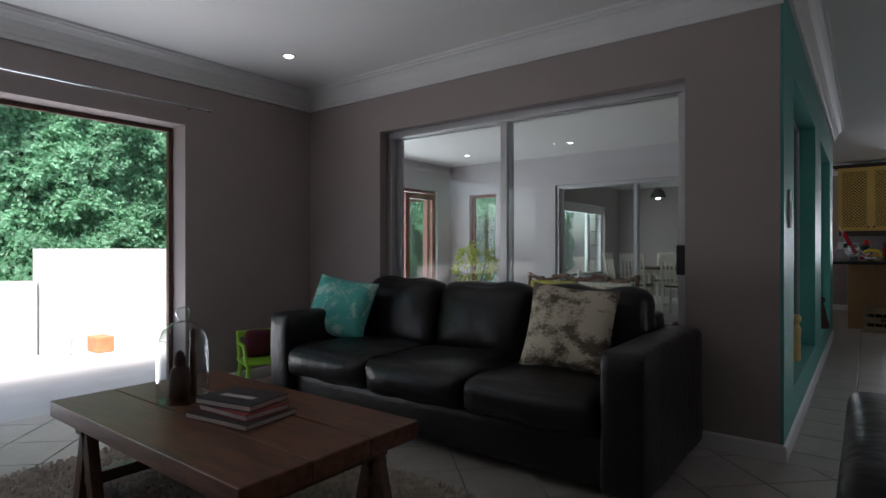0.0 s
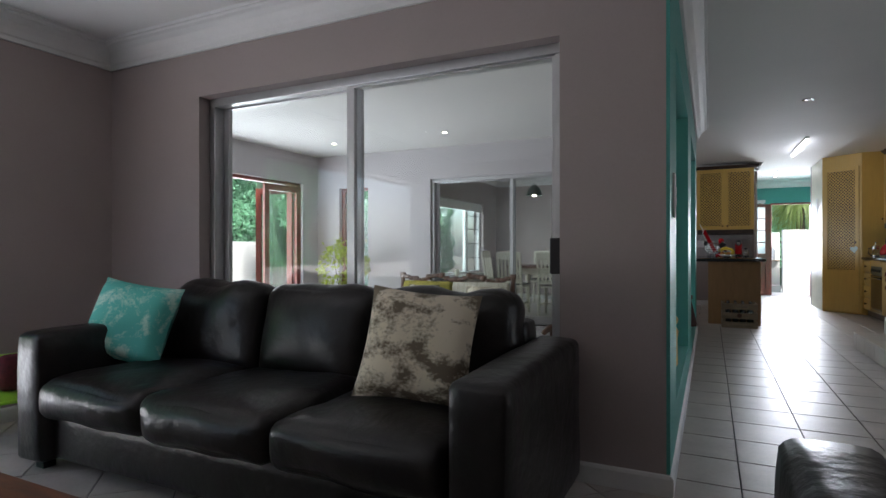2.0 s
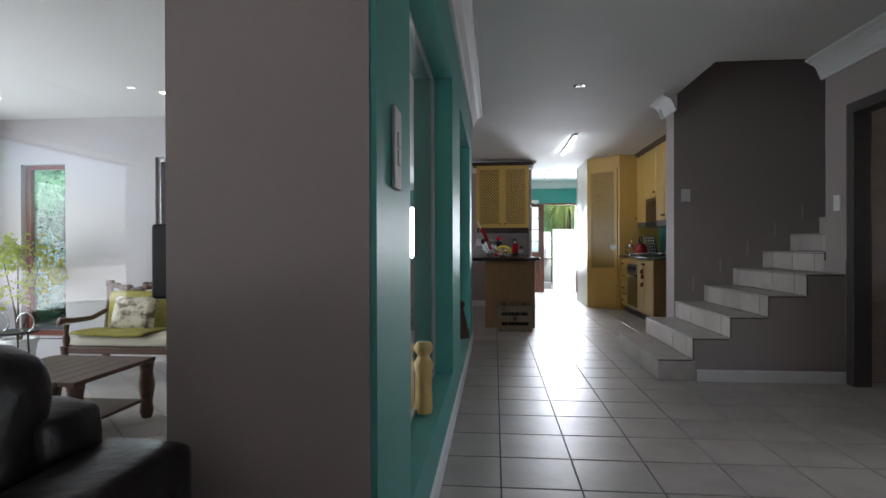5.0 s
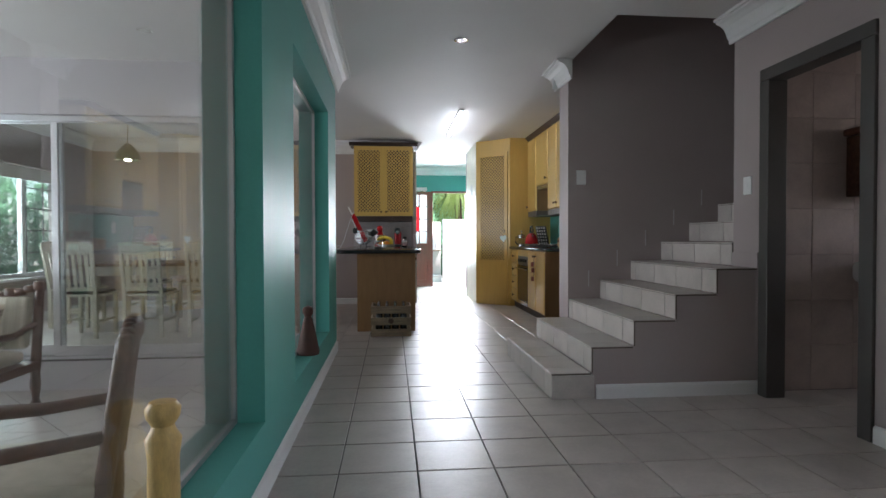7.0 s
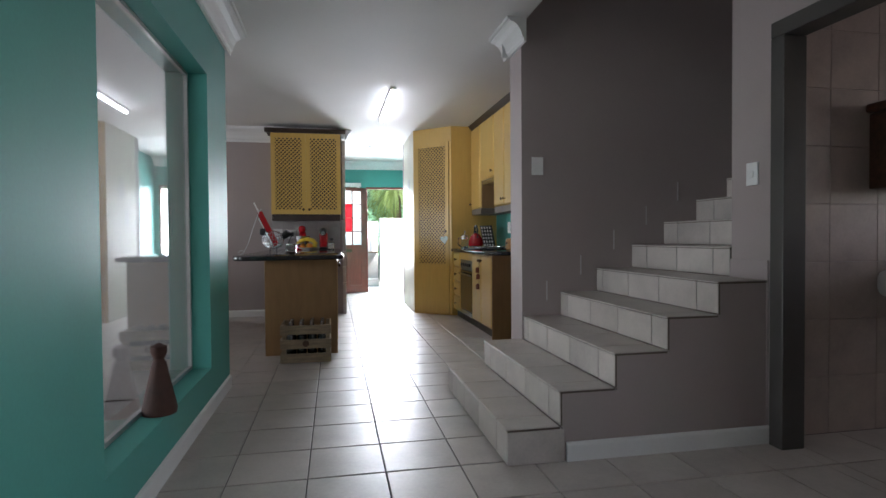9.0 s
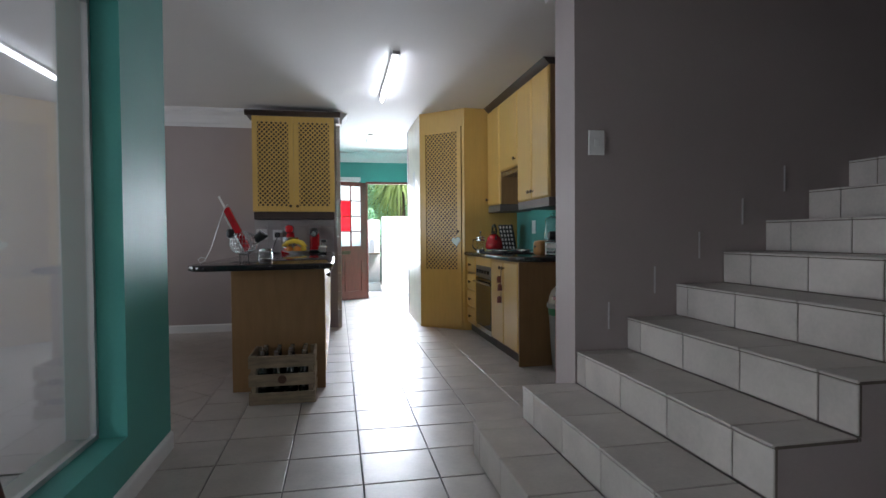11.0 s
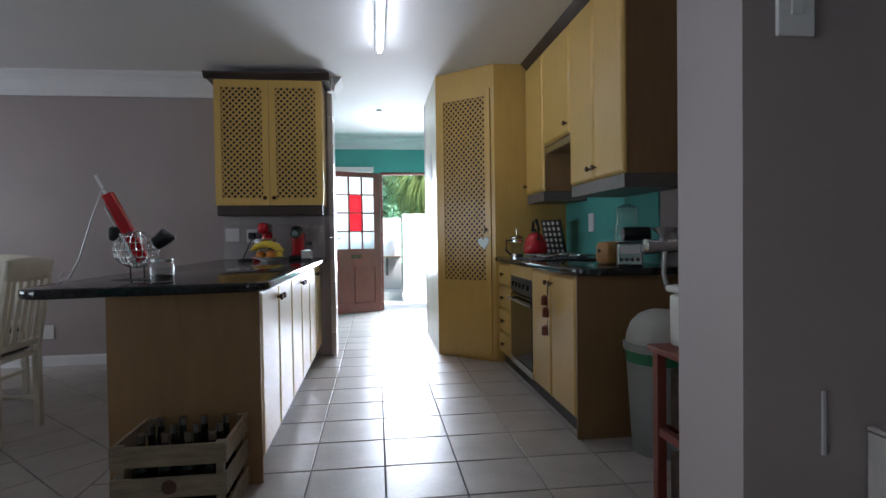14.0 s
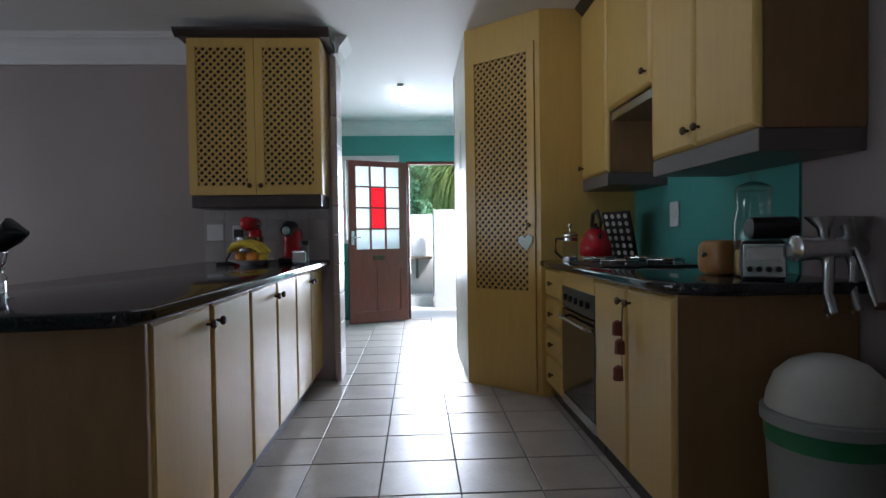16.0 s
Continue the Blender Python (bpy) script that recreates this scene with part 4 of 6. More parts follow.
kc = thing("toddler_chair", pose(-3.66, 2.5, 0, 0, 0, 70) @ Matrix.Diagonal((0.92, 0.92, 0.86, 1)), "lime green plastic child's chair with maroon cushion", "chair")
for x in (-0.14, 0.14):
    for y in (-0.14, 0.13):
        part("leg", tube(bmesh.new(), [(x * 1.12, y * 1.15, 0), (x, y, 0.26)], [0.014, 0.02], 8), LIME, kc)
part("seat", soft(bmesh.new(), (-0.17, -0.17, 0.255), (0.17, 0.16, 0.28), 0.01, 4), LIME, kc)
for x in (-0.15, 0.15):
    part("back_post", tube(bmesh.new(), [(x, 0.14, 0.27), (x * 1.02, 0.17, 0.5)], 0.016, 8), LIME, kc)
    part("armrest", tube(bmesh.new(), [(x * 1.05, 0.16, 0.42), (x * 1.12, -0.1, 0.42), (x * 1.05, -0.14, 0.27)], 0.015, 8), LIME, kc)
part("top_rail", B((-0.17, 0.15, 0.46), (0.17, 0.175, 0.52), 0.01), LIME, kc)
for x in (-0.08, 0, 0.08):
    part("back_slat", B((x - 0.018, 0.15, 0.28), (x + 0.018, 0.165, 0.461), 0.003), LIME, kc)
part("cushion", soft(bmesh.new(), (-0.12, 0.03, 0.285), (0.12, 0.14, 0.53), 0.055, 8), MAROON, kc, "maroon cushion", smooth=True)

# ---- switches and sockets ----
def plate(m, w, h, label, rockers=1, name="light_switch"):
    s = thing(name, m, label, "switch" if name == "light_switch" else "socket")
    part("cover", B((-w / 2, -0.01, -h / 2), (w / 2, 0, h / 2), 0.003), WHITE, s)
    for i in range(rockers):
        part("rocker", B((-0.014, -0.014, -0.02 + i * 0.045 - (rockers - 1) * 0.022), (0.014, -0.0101, 0.018 + i * 0.045 - (rockers - 1) * 0.022), 0.002), WHITE, s)


plate(pose(1.835, 7.849, 1.56), 0.085, 0.125, "white switch plate on the stair wall")
plate(pose(2.579, 6.66, 1.38, 0, 0, -90), 0.08, 0.12, "white switch plate beside the bathroom door")
plate(pose(-0.329, 3.46, 1.29, 0, 0, 90), 0.09, 0.2, "bronze-edged light switch on the teal wall", 2)
plate(pose(-1.93, 11.999, 0.3), 0.12, 0.12, "white wall socket above the skirting", 1, "wall_socket")
plate(pose(-0.34, 11.999, 1.13), 0.12, 0.12, "white double socket above the worktop", 1, "wall_socket")
plate(pose(-0.16, 11.999, 1.12), 0.11, 0.12, "white socket with a black plug", 1, "wall_socket")
# invented window, out of view, that holds the hall fill lamp
w6 = thing("window_6", pose(2.63, 3.4, 0.4), "white framed hall window, added out of view to admit fill light", "window", kind="structure")
part("window_frame", wall_bm("x", -0.02, 0.02, 0.002, 1.398, 0.002, 1.648, [(0.05, 1.35, 0.05, 1.6)]), WHITE, w6)
pane("pane", B((-0.003, 0.045, 0.045), (0.003, 1.355, 1.605)), w6)
plate(pose(2.606, 10.85, 1.18, 0, 0, -90), 0.1, 0.14, "white socket on the teal splashback", 1, "wall_socket")
for i in range(5):
    solo("stair_marker", B((-0.005, -0.004, -0.07), (0.005, 0, 0.07), 0.0015), PALE, "thin pale raised plaster marker on the stair wall", "wall marker", pose(1.905 + i * 0.26, 7.849, 0.675 + i * 0.179), group="stair wall markers")

# ---- kitchen ----
def knob(parent, x, y, z, axis="-y"):
    d = {"-y": (0, -1, 0), "x": (1, 0, 0), "-x": (-1, 0, 0)}[axis]
    m = Matrix.Translation((x, y, z)) @ Vector(d).to_track_quat("Z", "Y").to_matrix().to_4x4()
    part("knob", lathe(bmesh.new(), [(0.006, 0), (0.006, 0.012), (0.015, 0.018), (0.017, 0.026), (0.011, 0.033), (0.0, 0.034)], n=12, m=m), BRASS, parent, smooth=True)


def panel_door(name, parent, w, h, m, material=None, label=""):
    """A cabinet door, w wide along x and h high, facing -y, with a rounded rim."""
    bm = B((0, -0.024, 0), (w, 0, h))
    rim = [e for e in bm.edges if all(v.co.y < -0.02 for v in e.verts)]
    bmesh.ops.bevel(bm, geom=rim, offset=0.019, segments=3, affect="EDGES", profile=0.35)
    return part(name, bm, material or YWOOD, parent, label, m=m)


def lattice(parent, x0, x1, z0, z1, y, pitch, bar, name="lattice"):
    """Diagonal bars in two layers, cut to a rectangle that faces -y."""
    bm = bmesh.new()
    for s, (ya, yb) in ((1, (y, y + 0.005)), (-1, (y + 0.0052, y + 0.010))):
        lo, hi = (x0 - (z1 - z0), x1) if s > 0 else (x0, x1 + (z1 - z0))
        c = lo
        while c < hi:
            # bar along x = c + s * (z - z0)
            poly = [(c - bar, z0), (c + bar, z0), (c + s * (z1 - z0) + bar, z1), (c + s * (z1 - z0) - bar, z1)]
            out = poly
            for lim, sg in ((x0, 1), (x1, -1)):
                res = []
                for i, p in enumerate(out):
                    q = out[i - 1]
                    a, b = sg * (p[0] - lim), sg * (q[0] - lim)
                    if (a >= 0) != (b >= 0):
                        t = b / (b - a)
                        res.append((lim, q[1] + (p[1] - q[1]) * t))
                    if a >= 0:
                        res.append(p)
                out = res
                if len(out) < 3:
                    break
            if len(out) >= 3:
                f = [bm.verts.new((px, ya, pz)) for px, pz in out]
                g = [bm.verts.new((px, yb, pz)) for px, pz in out]
                bm.faces.new(f)
                bm.faces.new(g[::-1])
                for i in range(len(f)):
                    bm.faces.new((f[i], f[i - 1], g[i - 1], g[i]))
            c += pitch
    return part(name, bm, YWOOD, parent)


def lattice_door(parent, w, h, m, low=0.0, pitch=0.051, bar=0.0095):
    """A framed lattice door facing -y; the lowest part may be solid."""
    d = part("door", wall_bm("y", -0.022, 0, 0, w, 0, h, [(0.055, w - 0.055, low + 0.06, h - 0.06)]), YWOOD, parent, m=m)
    lattice(d, 0.05, w - 0.05, low + 0.055, h - 0.055, -0.018, pitch, bar)
    # black sheet close behind the bars paints the shade seen in the holes
    part("hole_shade_board", B((0.04, -0.003, low + 0.045), (w - 0.04, -0.001, h - 0.045)), BLACK, d)
    return d


# peninsula: end panel, six doors facing the walkway
PX0, PX1, PY0, PY1 = -0.2, 0.44, 9.31, 11.98
units = ((9.31, 10.2), (10.2, 11.09), (11.09, 11.98))
for i, (a, b) in enumerate(units):
    u = thing("base_cabinet", pose(PX0, a, 0), "yellow-brown beech base cabinet with two panel doors under the worktop", "cabinet", "peninsula cabinets")
    part("body", B((0, 0.001, 0.09), (PX1 - PX0 - 0.022, b - a - 0.001, 0.868)), BROWNPANEL, u)
    part("kickboard", B((0.03, 0.001, 0), (PX1 - PX0 - 0.06, b - a - 0.001, 0.089)), DARKTRIM, u)
    if i == 0:
        part("end_panel", B((-0.002, -0.02, 0.0), (PX1 - PX0 - 0.001, -0.0005, 0.868), 0.003), BROWNPANEL, u, "plain brown veneer end panel")
    w = (b - a) / 2
    for k in range(2):
        m = pose(PX1 - PX0 - 0.021, k * w + 0.003, 0.1, 0, 0, 90)
        d = panel_door("door", u, w - 0.006, 0.762, m)
        knob(d, w - 0.05 if k == 0 else 0.04, -0.024, 0.69)
pts = [(-0.45, 11.995), (0.5, 11.995)] + [(0.5 - 0.1 + 0.1 * math.cos(a), 9.13 + 0.1 - 0.1 * math.sin(a)) for a in (0, 0.4, 0.8, 1.2, 1.571)] + [(-0.45 + 0.14 - 0.14 * math.sin(a), 9.03 + 0.14 - 0.14 * math.cos(a)) for a in (0, 0.4, 0.8, 1.2, 1.571)]


def slab_top(pts, z0, z1, bev=0.012):
    bm = bmesh.new()
    f = bm.faces.new([bm.verts.new((x, y, z0)) for x, y in pts])
    r = bmesh.ops.extrude_face_region(bm, geom=[f])
    bmesh.ops.translate(bm, verts=[v for v in r["geom"] if isinstance(v, bmesh.types.BMVert)], vec=(0, 0, z1 - z0))
    bmesh.ops.bevel(bm, geom=[e for e in bm.edges if abs(e.verts[0].co.z - e.verts[1].co.z) < 1e-6], offset=bev, segments=3, affect="EDGES", profile=0.5)
    return bm


solo("worktop", slab_top(pts, 0.869, 0.91), GRANITE, "black polished granite peninsula worktop with rounded corners", "worktop", smooth=True)

# wall cabinet with lattice doors
wc = thing("wall_cabinet", pose(-0.39, 11.67, 1.38), "yellow beech wall cabinet with two lattice doors and dark cornice", "cabinet")
part("body", B((0, 0.02, 0), (0.9, 0.328, 1.07)), YWOOD, wc)
for k in range(2):
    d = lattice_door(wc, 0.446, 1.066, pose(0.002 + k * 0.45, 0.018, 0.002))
    knob(d, 0.41 if k == 0 else 0.036, -0.022, 0.06)
part("light_pelmet", B((0.01, 0.006, -0.085), (0.89, 0.328, -0.001), 0.004), DARKTRIM, wc)
part("cornice", sweep(sweep(bmesh.new(), [(0, 0), (0.02, 0), (0.06, 0.035), (0.065, 0.05), (0, 0.05)], (-0.07, 0.0, 1.071), (0.97, 0.0, 1.071), (0, -1, 0)), [(0, 0), (-0.33, 0), (-0.33, 0.05), (0, 0.05)], (-0.055, 0.001, 1.071), (0.955, 0.001, 1.071), (0, -1, 0)), DARKTRIM, wc)
col = thing("tiled_wall_end", pose(0.532, 11.95, 0), "pale tiled wall end with a plaster capital", "column", kind="structure")
for j in range(11):
    part("tile", B((0, 0, j * 0.22 + 0.002), (0.045, 0.26, j * 0.22 + 0.216), 0.002, seg=1), TILE, col)
part("capital", sweep(bmesh.new(), [(0, 0), (0, -0.13), (0.02, -0.13), (0.03, -0.08), (0.07, -0.03), (0.09, 0)], (0.045, -0.02, CZ), (0.045, 0.3, CZ), (1, 0, 0)), WHITE, col)

SPLASH = mat("grey_glazed_wall_tile", (0.40, 0.37, 0.36), 0.3, var=0.1, scale=8, island=0.1)
sp2 = thing("splashback_tiles", pose(-0.42, 11.993, 0.912), "grey glazed wall tiles above the peninsula worktop", "wall tiles", kind="structure")
for j in range(3):
    for i in range(6):
        part("tile", B((i * 0.152 + 0.0015, 0, j * 0.152 + 0.0015), (i * 0.152 + 0.1505, 0.006, j * 0.152 + 0.1505), 0.0015, seg=1), SPLASH, sp2)

# pantry
pa, pb = Vector((1.975, 11.43)), Vector((1.52, 11.84))
pw = (pa - pb).length
ang = math.degrees(math.atan2(pa.y - pb.y, pa.x - pb.x))
pan = thing("pantry_cupboard", pose(pb.x, pb.y, 0, 0, 0, ang), "tall yellow beech corner pantry with a lattice door", "pantry")
part("front_frame", wall_bm("y", 0.0, 0.02, 0, pw, 0, CZ - 0.002, [(0.035, pw - 0.035, 0.02, 2.36)]), YWOOD, pan)
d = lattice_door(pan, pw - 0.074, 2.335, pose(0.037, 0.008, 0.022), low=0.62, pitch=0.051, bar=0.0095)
part("lower_panel", B((0.055, -0.016, 0.06), (pw - 0.13, -0.004, 0.62), 0.004), YWOOD, d)
knob(d, pw - 0.11, -0.022, 1.12)
pz = solo("pantry_side_panel", B((0, 0, 0), (0.02, 1.06, CZ - 0.002)), CREAM, "pale pantry side panel with pinned notes", "panel", pose(1.52, 11.845, 0), kind="structure")
solo("pantry_return_panel", B((0, 0, 0), (0.645, 0.02, CZ - 0.002)), YWOOD, "yellow beech filler panel beside the pantry", "panel", pose(1.975, 11.43, 0), kind="structure")
for y, z, w, h in ((12.25, 1.62, 0.2, 0.3), (12.45, 1.25, 0.15, 0.22)):
    solo("paper_note", B((-0.003, 0, 0), (0, w, h)), PAPER, "white paper note pinned to the pantry side", "note", pose(1.519, y, z))
hb = bmesh.new()
hp = []
for k in range(28):
    a = 2 * math.pi * k / 28
    hp.append((0.0035 * 16 * math.sin(a) ** 3, 0.0038 * (13 * math.cos(a) - 5 * math.cos(2 * a) - 2 * math.cos(3 * a) - math.cos(4 * a))))
hf1 = [hb.verts.new((x, 0, z)) for x, z in hp]
hf2 = [hb.verts.new((x, 0.008, z)) for x, z in hp]
hb.faces.new(hf1), hb.faces.new(hf2[::-1])
for k in range(28):
    hb.faces.new((hf1[k], hf1[k - 1], hf2[k - 1], hf2[k]))
HEART = two_tone("flowered_heart_paint", (0.60, 0.68, 0.58), (0.25, 0.42, 0.30), 40, 0.5, 0.5)
dirp = (pa - pb).normalized()
nrm = Vector((dirp.y, -dirp.x))
hpz = pb + dirp * (pw - 0.1) + nrm * 0.03
solo("heart_ornament", hb, HEART, "small pale green heart ornament hanging on the pantry knob", "ornament", pose(hpz.x, hpz.y, 1.03, 0, -8, ang))

# oven counter
KX = 2.0
run = thing("base_cabinet", pose(KX, 9.57, 0), "yellow beech double cabinet with panel doors beside the oven", "cabinet")
part("body", B((0.022, 0.02, 0.09), (0.61, 0.84, 0.868)), BROWNPANEL, run)
part("end_panel", B((0.0, 0, 0), (0.615, 0.019, 0.868), 0.003), BROWNPANEL, run, "dark brown veneer end panel")
part("kickboard", B((0.05, 0.021, 0), (0.6, 0.84, 0.089)), DARKTRIM, run)
for k in range(2):
    d = panel_door("door", run, 0.407, 0.762, pose(0.02, 0.02 + 0.41 * (k + 1), 0.1, 0, 0, -90))
    knob(d, 0.04 if k == 0 else 0.367, -0.024, 0.7)
ov = thing("built_in_oven", pose(KX, 10.42, 0), "black and steel built-in electric oven under the hob", "oven")
part("body", B((0.03, 0.002, 0.09), (0.6, 0.6, 0.868)), BLACK, ov)
part("kickboard", B((0.05, 0.002, 0), (0.6, 0.6, 0.089)), DARKTRIM, ov)
part("top_rail", B((0.0, 0.002, 0.78), (0.029, 0.598, 0.867), 0.004), YWOOD, ov)
part("control_panel", B((0.004, 0.004, 0.66), (0.029, 0.596, 0.779), 0.004), BLACK, ov)
part("oven_door", B((0.0, 0.004, 0.16), (0.029, 0.596, 0.652), 0.006), mat("oven_door_glass", (0.02, 0.016, 0.014), 0.06, var=0.1, spec=0.9), ov, "dark glossy oven door")
part("door_handle", tube(bmesh.new(), [(0.0, 0.05, 0.6), (-0.035, 0.05, 0.61), (-0.035, 0.55, 0.61), (0.0, 0.55, 0.6)], 0.009), STEEL, ov, smooth=True)
part("bottom_trim", B((0.0, 0.004, 0.1), (0.029, 0.596, 0.155), 0.004), STEEL, ov)
for y in (0.1, 0.2, 0.3, 0.4, 0.5):
    part("dial", tube(bmesh.new(), [(0.003, y, 0.72), (-0.018, y, 0.72)], 0.019, 14), BLACK, ov)
dr = thing("drawer_unit", pose(KX, 11.03, 0), "yellow beech unit of four drawers beside the pantry", "drawers")
part("body", B((0.022, 0.0, 0.09), (0.61, 0.395, 0.868)), BROWNPANEL, dr)
part("kickboard", B((0.05, 0.0, 0), (0.6, 0.395, 0.089)), DARKTRIM, dr)
for k in range(4):
    d = panel_door("drawer_front", dr, 0.39, 0.187, pose(0.02, 0.392, 0.1 + k * 0.192, 0, 0, -90))
    knob(d, 0.195, -0.024, 0.094)
pts = [(2.615, 11.425), (1.965, 11.425)] + [(1.965 + 0.22 - 0.22 * math.cos(a), 9.52 + 0.22 - 0.22 * math.sin(a)) for a in (0, 0.35, 0.7, 1.05, 1.4, 1.571)] + [(2.615, 9.52)]
solo("worktop", slab_top(pts, 0.869, 0.91), GRANITE, "black polished granite worktop with a curved end beside the oven", "worktop", smooth=True)
solo("splashback", B((0, 0, 0), (0.012, 1.58, 0.5)), TEAL, "teal painted splashback above the worktop", "splashback", pose(2.607, 9.85, 0.912), kind="structure")

# upper cabinets
def upper(y0, y1, z0, nd, label, pel=True):
    u = thing("wall_cabinet", pose(2.25, y0, z0), label, "cabinet", "upper kitchen cabinets")
    h, w = 2.5 - z0, y1 - y0
    part("body", B((0.022, 0.001, 0), (0.368, w - 0.001, h)), BROWNPANEL, u)
    for k in range(nd):
        dw = w / nd
        d = panel_door("door", u, dw - 0.006, h - 0.004, pose(0.02, dw * (k + 1) - 0.003, 0.002, 0, 0, -90))
        if nd == 1:
            knob(d, 0.04 if pel else dw - 0.05, -0.024, 0.07)
        else:
            knob(d, 0.04 if k == 0 else dw - 0.046, -0.024, 0.07)
    part("cornice", sweep(bmesh.new(), [(-0.36, 0), (0, 0), (0.03, 0.03), (0.05, 0.055), (-0.36, 0.055)], (0.01, 0.0, h + 0.001), (0.01, w, h + 0.001), (-1, 0, 0)), DARKTRIM, u)
    if pel:
        part("light_pelmet", B((0.006, 0.004, -0.075), (0.368, w - 0.004, -0.001), 0.003), mat("grey_brown_pelmet", (0.14, 0.12, 0.11), 0.45, var=0.1), u)


upper(9.54, 10.34, 1.41, 2, "tall yellow beech wall cabinet with two doors")
upper(10.342, 10.94, 1.77, 1, "short yellow beech cabinet above the hob", False)
upper(10.942, 11.42, 1.43, 1, "narrow yellow beech wall cabinet beside the pantry")
solo("extractor_filler", B((0, 0, 0), (0.34, 0.59, 0.05), 0.004), STEEL, "slim steel extractor under the short cabinet", "extractor", pose(2.275, 10.346, 1.718))

# hob
hob = thing("gas_hob", pose(2.3, 10.72, 0.911), "black glass gas hob with four burners", "hob")
part("glass_top", B((-0.26, -0.29, 0), (0.24, 0.29, 0.008), 0.003), BLACK, hob)
for x in (-0.12, 0.12):
    for y in (-0.15, 0.15):
        b = part("burner", lathe(bmesh.new(), [(0.045, 0.008), (0.045, 0.018), (0.03, 0.02), (0.03, 0.026), (0.0, 0.027)], (x, y, 0), 16), BLACK, hob, smooth=True)
        g = bmesh.new()
        for a in range(4):
            c, s = math.cos(a * math.pi / 2), math.sin(a * math.pi / 2)
            tube(g, [(x + c * 0.095, y + s * 0.095, 0.009), (x + c * 0.09, y + s * 0.09, 0.034), (x + c * 0.03, y + s * 0.03, 0.036)], 0.005, 6)
        tube(g, [(x + 0.092 * math.cos(k * 0.5236), y + 0.092 * math.sin(k * 0.5236), 0.03) for k in range(13)], 0.005, 6)
        part("pan_support", g, STEEL, b, "steel pan support")

WT = 0.9105
kt = thing("kettle", pose(2.2, 11.0, WT + 0.037) @ Matrix.Diagonal((1.12, 1.12, 1.15, 1)), "glossy red stove-top kettle with black handle", "kettle")
part("body", lathe(bmesh.new(), [(0.075, 0), (0.085, 0.015), (0.08, 0.06), (0.06, 0.11), (0.035, 0.135), (0.02, 0.14)], n=24), RED, kt, smooth=True)
part("lid", lathe(bmesh.new(), [(0.032, 0.139), (0.02, 0.15), (0.008, 0.152), (0.012, 0.165), (0, 0.17)], n=16), BLACK, kt, smooth=True)
part("handle", tube(bmesh.new(), [(0, -0.07, 0.09), (0, -0.085, 0.17), (0, -0.03, 0.225), (0, 0.04, 0.215), (0, 0.06, 0.15)], 0.011), BLACK, kt, smooth=True)
part("spout", tube(bmesh.new(), [(0, 0.06, 0.06), (0, 0.1, 0.1), (0, 0.12, 0.13)], [0.02, 0.014, 0.01]), RED, kt, smooth=True)
fp = thing("french_press", pose(2.09, 11.15, WT), "glass and steel french press coffee maker", "coffee press")
o = part("glass", lathe(bmesh.new(), [(0.045, 0.01), (0.045, 0.15), (0.047, 0.155)], n=20), CLEAR, fp, smooth=True)
part("base_ring", lathe(bmesh.new(), [(0.048, 0), (0.048, 0.03), (0.046, 0.03)], n=20), STEEL, fp, smooth=True)
part("collar", lathe(bmesh.new(), [(0.048, 0.125), (0.048, 0.145), (0.046, 0.145)], n=20), STEEL, fp, smooth=True)
part("lid", lathe(bmesh.new(), [(0.05, 0.155), (0.05, 0.165), (0.03, 0.18), (0.004, 0.185), (0.004, 0.21), (0.012, 0.215), (0.01, 0.232), (0, 0.235)], n=20), STEEL, fp, smooth=True)
part("handle", tube(bmesh.new(), [(-0.047, 0, 0.14), (-0.085, 0, 0.14), (-0.09, 0, 0.06), (-0.048, 0, 0.02)], 0.008), BLACK, fp, smooth=True)
tr = thing("baking_tray", pose(2.44, 11.2, WT + 0.005, 14, 0, -62) @ Matrix.Diagonal((0.8, 1, 0.85, 1)), "black tray with pale dots leaning on the wall", "tray")
part("tray", B((-0.14, 0, 0), (0.14, 0.012, 0.36), 0.006), BLACK, tr)
for i in range(4):
    for j in range(6):
        part("dot", lathe(bmesh.new(), [(0.018, 0), (0.015, 0.004), (0, 0.005)], n=10, m=pose(-0.095 + i * 0.063, -0.0005, 0.05 + j * 0.055, 90)), PAPER, tr)
bb = thing("bread_bin", pose(2.34, 9.9, WT, 0, 0, 10) @ Matrix.Diagonal((0.85, 0.85, 0.9, 1)), "small orange-brown wooden roll box on the worktop", "box")
part("body", soft(bmesh.new(), (-0.09, -0.08, 0), (0.09, 0.08, 0.15), 0.04, 8), mat("orange_pine", (0.42, 0.2, 0.06), 0.4, var=0.2, scale=9, stretch=(1, 5, 1)), bb, smooth=True)
part("knob", lathe(bmesh.new(), [(0.006, 0), (0.014, 0.015), (0, 0.024)], n=10, m=pose(-0.088, 0, 0.09, 0, -90, 0)), DARKTRIM, bb)
gj = thing("glass_jar", pose(2.36, 9.74, WT), "tall clear glass storage jar holding biscuits", "jar")
o = part("glass", lathe(bmesh.new(), [(0.06, 0), (0.066, 0.02), (0.066, 0.2), (0.055, 0.25), (0.06, 0.3), (0.062, 0.31)], n=24), CLEAR, gj, smooth=True)
part("contents", soft(bmesh.new(), (-0.05, -0.05, 0.005), (0.05, 0.05, 0.11), 0.02, 6, wob=0.012), PALEWOOD, gj, "tan biscuits", smooth=True)
part("lid", lathe(bmesh.new(), [(0.055, 0.311), (0.058, 0.325), (0.03, 0.34), (0.012, 0.345), (0.016, 0.37), (0, 0.375)], n=20), CLEAR, gj, smooth=True)
